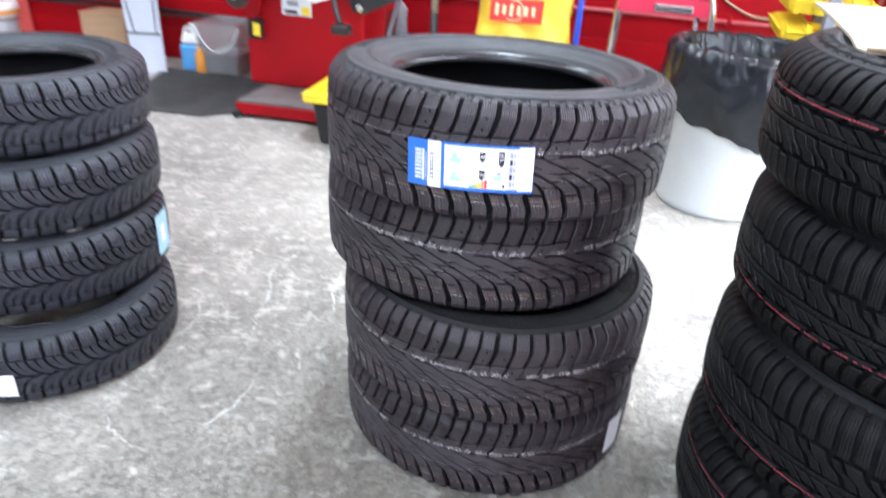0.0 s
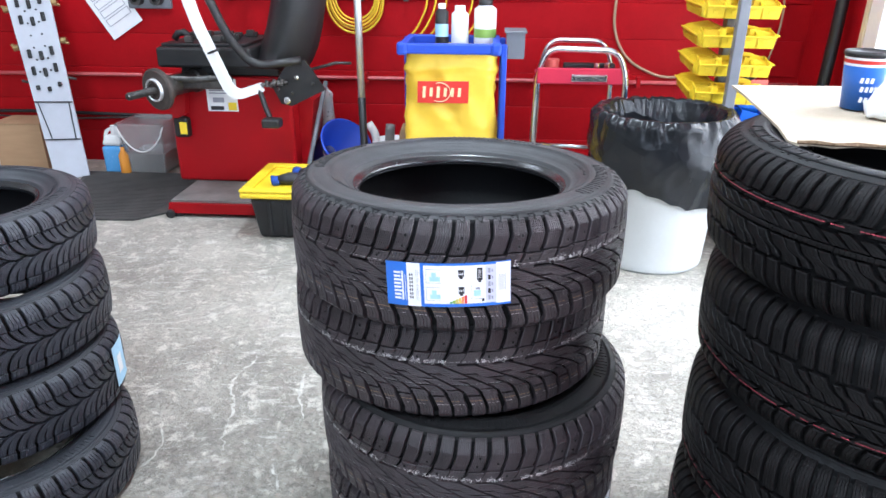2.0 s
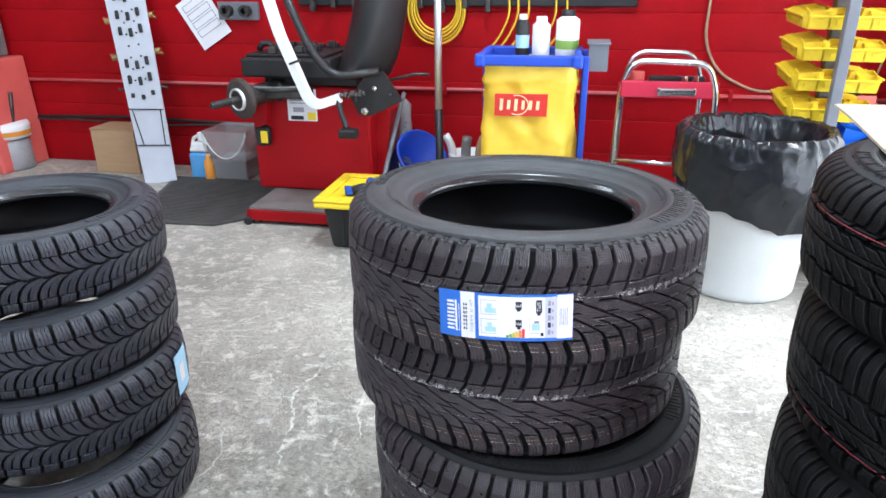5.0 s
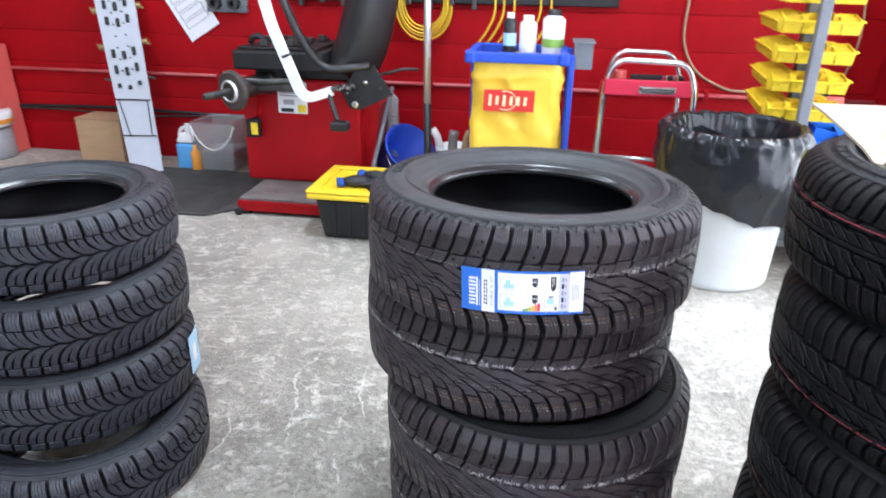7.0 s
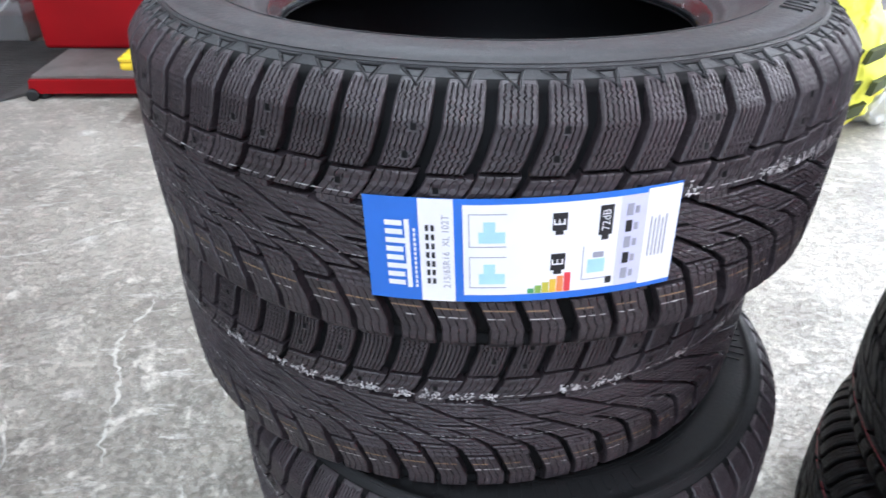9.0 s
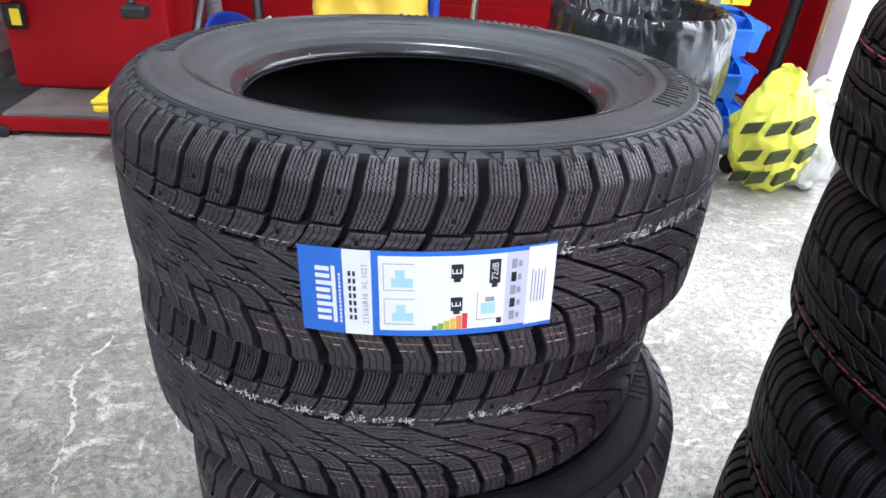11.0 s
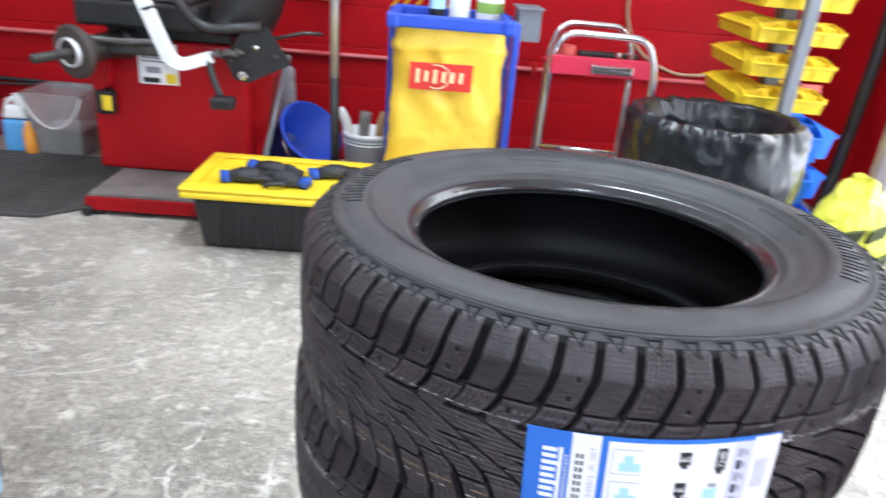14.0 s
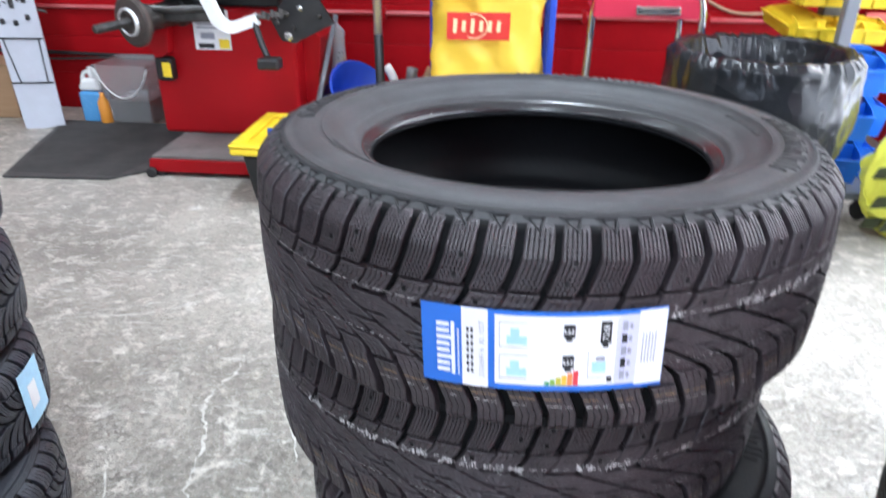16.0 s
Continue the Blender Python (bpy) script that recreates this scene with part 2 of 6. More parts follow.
def creases(m, scale, strength, distance):
    """Sharp folds of thin film: cell edges pulled about by a soft warp, with finer ones between."""
    t = m.node_tree
    link = t.links.new
    co = t.nodes.new("ShaderNodeTexCoord")
    warp = t.nodes.new("ShaderNodeTexNoise")
    warp.inputs["Scale"].default_value, warp.inputs["Detail"].default_value = scale * 0.5, 3
    link(co.outputs["Object"], warp.inputs["Vector"])
    add = t.nodes.new("ShaderNodeVectorMath")
    add.operation = "MULTIPLY_ADD"
    link(warp.outputs["Color"], add.inputs[0])
    add.inputs[1].default_value = (0.16, 0.16, 0.10)
    link(co.outputs["Object"], add.inputs[2])
    normal = None
    for k, share in ((1.0, 1.0), (2.3, 0.3)):
        cell = t.nodes.new("ShaderNodeTexVoronoi")
        cell.feature, cell.inputs["Scale"].default_value = "F1", scale * k
        link(add.outputs[0], cell.inputs["Vector"])
        bump = t.nodes.new("ShaderNodeBump")
        bump.inputs["Strength"].default_value, bump.inputs["Distance"].default_value = strength, distance * share
        link(cell.outputs["Distance"], bump.inputs["Height"])
        if normal:
            link(normal, bump.inputs["Normal"])
        normal = bump.outputs[0]
    link(normal, t.nodes["Principled BSDF"].inputs["Normal"])


creases(BAG, 5.0, 0.8, 0.030)


def concrete():
    """Worn, sealed shop floor: grey cement with a pale broken crust, streaks, damp stains and dark grit."""
    m = material("worn_concrete", (0.53, 0.497, 0.425), 0.40, other=(0.22, 0.203, 0.17), scale=1.5, mix=1.0, fine=60, bump=0, spec=0.45, rough_var=0.16)
    t = m.node_tree
    b = t.nodes["Principled BSDF"]
    link = t.links.new
    co = t.nodes.new("ShaderNodeTexCoord")
    warp = t.nodes.new("ShaderNodeTexNoise")
    warp.inputs["Scale"].default_value, warp.inputs["Detail"].default_value = 3.2, 5
    link(co.outputs["Object"], warp.inputs["Vector"])
    add = t.nodes.new("ShaderNodeVectorMath")
    add.operation = "MULTIPLY_ADD"
    link(warp.outputs["Color"], add.inputs[0])
    add.inputs[1].default_value = (0.16, 0.16, 0)
    link(co.outputs["Object"], add.inputs[2])
    turned = t.nodes.new("ShaderNodeMapping")
    turned.inputs["Rotation"].default_value = (0, 0, 0.95)
    turned.inputs["Scale"].default_value = (2.2, 9.0, 1.0)
    link(add.outputs[0], turned.inputs[0])
    state = [b.inputs["Base Color"].links[0].from_socket]

    def layer(vector, scale, detail, rough, low, high, share, color, blend="MIX"):
        """One more kind of wear over the rest, where its noise is high."""
        n = t.nodes.new("ShaderNodeTexNoise")
        n.inputs["Scale"].default_value, n.inputs["Detail"].default_value, n.inputs["Roughness"].default_value = scale, detail, rough
        link(vector, n.inputs["Vector"])
        r = t.nodes.new("ShaderNodeMapRange")
        r.inputs["From Min"].default_value, r.inputs["From Max"].default_value, r.inputs["To Max"].default_value = low, high, share
        link(n.outputs[0], r.inputs[0])
        x = t.nodes.new("ShaderNodeMix")
        x.data_type, x.blend_type = "RGBA", blend
        link(state[0], x.inputs["A"])
        x.inputs["B"].default_value = (*color, 1)
        link(r.outputs[0], x.inputs["Factor"])
        state[0] = x.outputs["Result"]
        return r.outputs[0]

    layer(add.outputs[0], 5.0, 8, 0.7, 0.50, 0.66, 0.5, (0.19, 0.178, 0.15))
    crust = layer(add.outputs[0], 15, 12, 0.78, 0.505, 0.58, 0.62, (0.74, 0.705, 0.62))
    layer(turned.outputs[0], 3.0, 10, 0.75, 0.56, 0.63, 0.6, (0.76, 0.735, 0.68))
    grit = layer(co.outputs["Object"], 55, 9, 0.8, 0.51, 0.61, 0.46, (0.18, 0.17, 0.145))
    layer(co.outputs["Object"], 120, 4, 0.7, 0.56, 0.63, 0.3, (0.80, 0.78, 0.73))
    # broad darkening where the stacks stand: their shade, multiplied into the floor colour
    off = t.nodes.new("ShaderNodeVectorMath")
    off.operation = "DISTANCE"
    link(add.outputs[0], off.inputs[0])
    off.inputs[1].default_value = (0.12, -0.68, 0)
    stack_shade = t.nodes.new("ShaderNodeMapRange")
    stack_shade.inputs["From Min"].default_value, stack_shade.inputs["From Max"].default_value = 1.2, 0.4
    stack_shade.inputs["To Max"].default_value = 0.75
    link(off.outputs["Value"], stack_shade.inputs[0])
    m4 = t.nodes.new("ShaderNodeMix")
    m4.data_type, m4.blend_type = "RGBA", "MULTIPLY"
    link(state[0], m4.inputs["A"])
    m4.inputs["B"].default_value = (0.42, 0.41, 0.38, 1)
    link(stack_shade.outputs[0], m4.inputs["Factor"])
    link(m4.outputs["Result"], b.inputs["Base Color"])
    rise = t.nodes.new("ShaderNodeMath")
    rise.operation = "SUBTRACT"
    link(crust, rise.inputs[0])
    link(grit, rise.inputs[1])
    bump = t.nodes.new("ShaderNodeBump")
    bump.inputs["Strength"].default_value, bump.inputs["Distance"].default_value = 0.7, 0.005
    link(rise.outputs[0], bump.inputs["Height"])
    link(bump.outputs[0], b.inputs["Normal"])
    return m


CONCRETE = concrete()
SCRATCH = material("pale_cement_scar", (0.64, 0.62, 0.56), 0.7, other=(0.40, 0.385, 0.345), scale=40, mix=0.9, fine=200, bump=0.2)

# ---- mesh helpers ----


def part(name, bm, mat, parent=None, label="", smooth=False):
    """Links a bmesh as one mesh object under a thing or a part."""
    me = bpy.data.meshes.new(name)
    bm.normal_update()
    bm.to_mesh(me)
    bm.free()
    return part_mesh(name, me, mat, parent, label, smooth)


def part_mesh(name, me, mat, parent=None, label="", smooth=False):
    if mat and not me.materials:
        me.materials.append(mat)
    if smooth:
        me.polygons.foreach_set("use_smooth", [True] * len(me.polygons))
    ob = new(name, me)
    ob.parent = parent
    if label:
        tagged(ob, label)
    return ob


def thing(name, label, category, m=None, group="", kind=""):
    ob = new(name)
    ob.empty_display_size = 0.05
    if m is not None:
        ob.matrix_basis = m
    return tagged(ob, label, category, group, kind)


def box(bm, x0, x1, y0, y1, z0, z1, bevel=0.0, m=None, seg=2, top=(1, 1)):
    """A box between two corners, with rounded edges; top scales its upper face."""
    cx, cy = (x0 + x1) / 2, (y0 + y1) / 2
    vs = []
    for z, s in ((z0, (1, 1)), (z1, top)):
        for x, y in ((x0, y0), (x1, y0), (x1, y1), (x0, y1)):
            vs.append(bm.verts.new((cx + (x - cx) * s[0], cy + (y - cy) * s[1], z)))
    fs = [bm.faces.new([vs[i] for i in f]) for f in ((3, 2, 1, 0), (4, 5, 6, 7), (0, 1, 5, 4), (1, 2, 6, 5), (2, 3, 7, 6), (3, 0, 4, 7))]
    geom = vs
    if bevel:
        es = list({e for f in fs for e in f.edges})
        got = bmesh.ops.bevel(bm, geom=es, offset=bevel, segments=seg, affect="EDGES", profile=0.5)
        geom = list({v for f in got["faces"] for v in f.verts} | {v for v in vs if v.is_valid})
    if m is not None:
        for v in geom:
            v.co = m @ v.co
    return geom


def sweep(bm, points, radius, seg=10, closed=False, caps=True):
    """A round bar or hose along points; radius is one number or one for each point."""
    pts = [Vector(p) for p in points]
    n = len(pts)
    rad = radius if isinstance(radius, (list, tuple)) else [radius] * n
    rings, side = [], None
    for i, p in enumerate(pts):
        a = pts[(i - 1) % n] if closed or i else p
        b = pts[(i + 1) % n] if closed or i < n - 1 else p
        d = (b - a).normalized()
        if side is None:
            side = d.orthogonal().normalized()
        side = (side - d * side.dot(d)).normalized()
        up = d.cross(side)
        rings.append([bm.verts.new(p + (side * math.cos(k * math.tau / seg) + up * math.sin(k * math.tau / seg)) * rad[i]) for k in range(seg)])
    for i in range(n if closed else n - 1):
        r, s = rings[i], rings[(i + 1) % n]
        for k in range(seg):
            bm.faces.new((r[k], r[(k + 1) % seg], s[(k + 1) % seg], s[k]))
    if caps and not closed:
        bm.faces.new(rings[0][::-1])
        bm.faces.new(rings[-1])
    return rings


def rounded(points, radius, steps=5):
    """A path with its corners rounded."""
    pts = [Vector(p) for p in points]
    out = [pts[0]]
    for a, b, c in zip(pts, pts[1:], pts[2:]):
        u, w = (a - b), (c - b)
        r = min(radius, u.length * 0.48, w.length * 0.48)
        p, q = b + u.normalized() * r, b + w.normalized() * r
        for k in range(steps + 1):
            s = k / steps
            out.append(p * (1 - s) ** 2 + b * 2 * s * (1 - s) + q * s * s)
    return out + [pts[-1]]


def revolve(bm, profile, seg=48, m=None, wobble=None):
    """Turns a profile of (radius, height) about z."""
    rings = []
    for r, z in profile:
        if r < 1e-6:
            rings.append([bm.verts.new((0, 0, z))])
        else:
            ring = []
            for k in range(seg):
                a = k * math.tau / seg
                q = Vector((r * math.cos(a), r * math.sin(a), z))
                ring.append(bm.verts.new(wobble(q, a) if wobble else q))
            rings.append(ring)
    for r, s in zip(rings, rings[1:]):
        for k in range(seg):
            j = (k + 1) % seg
            f = [r[k % len(r)], r[j % len(r)], s[j % len(s)], s[k % len(s)]]
            f = list(dict.fromkeys(f))
            if len(f) > 2:
                bm.faces.new(f)
    if m is not None:
        for ring in rings:
            for v in ring:
                v.co = m @ v.co
    return rings


def slab(bm, outline, y0, y1, m=None):
    """A flat plate: an outline of (x, z) between two depths."""
    a = [bm.verts.new((x, y0, z)) for x, z in outline]
    b = [bm.verts.new((x, y1, z)) for x, z in outline]
    fs = [bm.faces.new(a), bm.faces.new(b[::-1])]
    n = len(a)
    for i in range(n):
        fs.append(bm.faces.new((a[i], b[i], b[(i + 1) % n], a[(i + 1) % n])))
    bmesh.ops.recalc_face_normals(bm, faces=fs)
    if m is not None:
        for v in a + b:
            v.co = m @ v.co
    return a + b


def letters(body, size):
    """The flat mesh of a piece of writing: points and faces, centred."""
    cu = bpy.data.curves.new("writing", "FONT")
    cu.body, cu.size, cu.align_x, cu.align_y, cu.resolution_u = body, size, "CENTER", "CENTER", 3
    ob = new("writing", cu)
    dg = bpy.context.evaluated_depsgraph_get()
    me = ob.evaluated_get(dg).to_mesh()
    vs = [tuple(v.co) for v in me.vertices]
    fs = [tuple(p.vertices) for p in me.polygons]
    ob.evaluated_get(dg).to_mesh_clear()
    bpy.data.objects.remove(ob)
    bpy.data.curves.remove(cu)
    return vs, fs


def crumple(bm, amount, scale, seed=0.0):
    for v in bm.verts:
        n = noise.noise_vector(v.co * scale + Vector((seed, seed * 1.7, seed * 0.3)))
        v.co += n * amount

# ---- the shop: floor, walls, ceiling ----
WALL_Y = 2.85
RIGHT_X = 1.82

bm = bmesh.new()
box(bm, -60, 60, -60, 60, -0.2, 0.0)
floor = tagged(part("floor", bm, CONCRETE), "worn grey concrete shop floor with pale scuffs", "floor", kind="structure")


def scar(points, width, seed):
    """A pale, ragged cement scar on the floor."""
    rng = random.Random(seed)
    path = []
    for (x0, y0), (x1, y1) in zip(points, points[1:]):
        for k in range(8):
            s = k / 8
            path.append((x0 + (x1 - x0) * s + rng.uniform(-0.006, 0.006), y0 + (y1 - y0) * s + rng.uniform(-0.006, 0.006)))
    path.append(points[-1])
    b = bmesh.new()
    left, right = [], []
    for i, (x, y) in enumerate(path):
        xa, ya = path[max(i - 1, 0)]
        xb, yb = path[min(i + 1, len(path) - 1)]
        d = Vector((xb - xa, yb - ya)).normalized()
        w = width * 0.8 * rng.uniform(0.1, 1.2) * min(1, 0.15 + 3 * min(i, len(path) - 1 - i) / len(path))
        left.append(b.verts.new((x - d.y * w, y + d.x * w, 0.0012)))
        right.append(b.verts.new((x + d.y * w, y - d.x * w, 0.0012)))
    for i in range(len(path) - 1):
        b.faces.new((left[i], right[i], right[i + 1], left[i + 1]))
    part("scar", b, SCRATCH, floor)


scar([(-0.76, 0.63), (-0.715, 0.6), (-0.705, 0.545), (-0.74, 0.46), (-0.735, 0.38), (-0.7, 0.31), (-0.685, 0.25), (-0.67, 0.14), (-0.64, 0.07)], 0.006, 1)
scar([(-0.53, 0.5), (-0.52, 0.4), (-0.505, 0.33), (-0.47, 0.24)], 0.006, 2)
scar([(-0.5, 0.05), (-0.47, -0.02), (-0.45, -0.06)], 0.005, 3)
scar([(-1.35, 0.72), (-1.18, 0.78), (-1.02, 0.86), (-0.9, 0.95), (-0.8, 1.08), (-0.74, 1.12)], 0.006, 4)
scar([(-1.3, 1.0), (-1.15, 1.02), (-1.0, 1.08)], 0.005, 5)
scar([(-1.5, 0.62), (-1.3, 0.72), (-1.05, 0.78), (-0.85, 0.92), (-0.72, 1.1), (-0.66, 1.22)], 0.006, 10)
scar([(-1.42, 0.3), (-1.3, 0.42), (-1.26, 0.6), (-1.16, 0.72)], 0.006, 11)
scar([(-1.0, -0.25), (-0.86, -0.1), (-0.82, 0.1), (-0.9, 0.25)], 0.005, 12)
scar([(-0.62, -0.35), (-0.55, -0.2), (-0.56, -0.05)], 0.005, 13)
scar([(-0.95, 1.25), (-0.86, 1.3), (-0.7, 1.32)], 0.004, 6)
scar([(-0.84, -0.3), (-0.78, -0.36), (-0.7, -0.4)], 0.004, 8)
scar([(0.36, 0.62), (0.42, 0.75), (0.4, 0.9)], 0.004, 9)

# rear wall of painted blocks
bm = bmesh.new()
box(bm, -6.2, RIGHT_X, WALL_Y + 0.006, WALL_Y + 0.2, -0.1, 2.0)
wall_north = tagged(part("wall_north", bm, RED_WALL), "red painted concrete block wall", "wall", kind="structure")

bm = bmesh.new()
box(bm, -6.2, RIGHT_X, WALL_Y + 0.006, WALL_Y + 0.2, 2.0, 3.6)
tagged(part("wall_north_upper", bm, PLASTER), "pale painted upper wall", "wall", kind="structure")

# side wall with the tall glazed doorway
DOOR_Y0, DOOR_Y1, DOOR_H = -1.4, 2.16, 2.5
bm = bmesh.new()
box(bm, RIGHT_X, RIGHT_X + 0.2, DOOR_Y1, WALL_Y + 0.2, -0.1, 3.6)
box(bm, RIGHT_X, RIGHT_X + 0.2, -5.2, DOOR_Y0, -0.1, 3.6)
box(bm, RIGHT_X, RIGHT_X + 0.2, DOOR_Y0, DOOR_Y1, DOOR_H, 3.6)
wall_east = tagged(part("wall_east", bm, RED_WALL), "red painted block side wall beside the glazed doorway", "wall", kind="structure")
bm = bmesh.new()
box(bm, -6.4, -6.2, -5.2, WALL_Y + 0.2, -0.1, 3.6)
tagged(part("wall_west", bm, PLASTER), "pale painted block wall", "wall", kind="structure")
bm = bmesh.new()
box(bm, -6.4, -3.1, -5.2, -5.0, -0.1, 3.6)
box(bm, 1.5, RIGHT_X, -5.2, -5.0, -0.1, 3.6)
box(bm, -3.1, 1.5, -5.2, -5.0, 3.15, 3.6)
tagged(part("wall_south", bm, PLASTER), "pale painted block wall with an open bay", "wall", kind="structure")
bm = bmesh.new()
box(bm, -6.4, RIGHT_X + 0.2, -5.2, WALL_Y + 0.2, 3.6, 3.75)
tagged(part("ceiling", bm, CEILING), "plain white shop ceiling", "ceiling", kind="structure")

# pale paving added outside the doorway to brighten the view through the glass
bm = bmesh.new()
box(bm, RIGHT_X + 0.25, RIGHT_X + 30, -12, 14, -0.05, 0.012)
tagged(part("pavement", bm, PAVING), "pale concrete paving added outside the doorway to brighten the view", "pavement", kind="structure")

# glazed doorway: posts, rails and panes
door = tagged(new("door_1"), "white aluminium framed glass shop door in daylight", "door", kind="structure")
for y0, y1 in ((2.04, 2.16), (1.1, 1.17), (0.1, 0.17), (-1.4, -1.32)):
    bm = bmesh.new()
    box(bm, RIGHT_X - 0.03, RIGHT_X + 0.21, y0, y1, 0, DOOR_H, 0.006)
    part("post", bm, FRAME_WHITE, door)
for z0, z1 in ((0.02, 0.14), (2.4, 2.5)):
    for y0, y1 in ((1.172, 2.038), (0.172, 1.098), (-1.318, 0.098)):
        bm = bmesh.new()
        box(bm, RIGHT_X - 0.01, RIGHT_X + 0.07, y0, y1, z0, z1, 0.005)
        part("rail", bm, FRAME_WHITE, door)
for y0, y1 in ((1.172, 2.038), (0.172, 1.098), (-1.318, 0.098)):
    bm = bmesh.new()
    box(bm, RIGHT_X + 0.025, RIGHT_X + 0.033, y0, y1, 0.142, 2.398)
    pane = part("pane", bm, GLASS, door)
    pane.visible_shadow = False

bm = bmesh.new()
box(bm, RIGHT_X - 0.034, RIGHT_X - 0.002, 2.162, 2.2, 0.0, DOOR_H, 0.003)
part("jamb", bm, CREAM_PAINT, door, "cream painted jamb strip")

# ceiling tube lights
for fx in (-2.6, -0.2):
    for fy in (-2.2, 1.2):
        lamp = thing("ceiling_light", "long white fluorescent ceiling light", "light", pose(fx, fy, 3.38), "ceiling lights")
        bm = bmesh.new()
        box(bm, -0.16, 0.16, -0.78, 0.78, 0.03, 0.22, 0.01)
        part("housing", bm, WHITE_PAINT, lamp)

# pale pipe and dark cable along the rear wall
pipe = thing("conduit", "thin red-painted pipe clipped along the red wall", "pipe")
bm = bmesh.new()
sweep(bm, [(-4.6, WALL_Y - 0.02, 0.553), (-1.6, WALL_Y - 0.02, 0.557), (0.0, WALL_Y - 0.02, 0.561), (RIGHT_X - 0.01, WALL_Y - 0.02, 0.559)], 0.011, 10)
part("tube", bm, CONDUIT, pipe, smooth=True)
for x in (-3.9, -2.1, -1.3, -0.72, 0.3, 0.9, 1.5):
    bm = bmesh.new()
    box(bm, x - 0.012, x + 0.012, WALL_Y - 0.034, WALL_Y + 0.004, 0.53, 0.59, 0.003)
    part("clip", bm, RED_STEEL, pipe)
wire = thing("cable", "black cable sagging along the red wall", "cable")
bm = bmesh.new()
sweep(bm, [(-5.0 + 0.35 * i, WALL_Y - 0.02 - 0.004 * math.sin(i * 2.1), 0.31 + 0.008 * math.sin(i * 1.3)) for i in range(11)], 0.011, 8)
part("lead", bm, BLACK, wire, smooth=True)
bm = bmesh.new()
sweep(bm, [(-5.0 + 0.35 * i, WALL_Y - 0.035, 0.287 + 0.01 * math.sin(i * 1.7)) for i in range(11)], 0.006, 8)
part("lead", bm, DARK_STEEL, wire, smooth=True)

# ---- tyres ----


class Tread:
    """A tyre's outer surface, laid out flat: u runs round it, v across it from one shoulder to the other."""

    def __init__(self, radius, half, sag=0.0, face=0.70, bow=0.25):
        """half: from the middle to the upper shoulder's end; sag: how much lower the lower shoulder reaches;
        face, bow: the level part of the tread and the size of its shoulder, as shares of half."""
        self.radius, self.half = radius, half
        self.flat = half * face
        self.rho = half * bow
        self.vmax = self.flat + self.rho * 1.3
        self.sag = sag
        self.rho_low = self.rho * 0.6 if sag > 0.004 else self.rho
        self.vlow = self.flat + sag + self.rho_low * 1.3
        # the shoulder: a quick turn, a slanting facet, and a turn into the sidewall
        self.bend = np.linspace(0, 1.3, 66)
        self.angle = np.interp(self.bend, [0, 0.12, 0.95, 1.3], [0.0, 0.60, 0.82, 1.3] if bow < 0.3 else [0.0, 0.22, 1.0, 1.3])
        step = self.bend[1]
        self.fall = np.concatenate([[0], np.cumsum(np.sin((self.angle[1:] + self.angle[:-1]) / 2) * step)])
        self.reach = np.concatenate([[0], np.cumsum(np.cos((self.angle[1:] + self.angle[:-1]) / 2) * step)])

    def place(self, u, v, d):
        a = np.abs(v)
        flat = np.where(v < 0, self.flat + self.sag, self.flat)
        rho = np.where(v < 0, self.rho_low, self.rho)
        over = np.clip(a - flat, 0, None) / rho
        crown = 0.0035 * np.clip(a / flat, 0, 1) ** 2
        r = self.radius - crown - rho * np.interp(over, self.bend, self.fall)
        z = np.where(a > flat, flat + rho * np.interp(over, self.bend, self.reach), a)
        turn = np.interp(over, self.bend, self.angle)
        nr, nz = np.cos(turn), np.sin(turn)
        r, z = r - nr * d, (z - nz * d) * np.where(v < 0, -1, 1)
        ang = u / self.radius
        return np.stack([r * np.sin(ang), -r * np.cos(ang), z], axis=1)


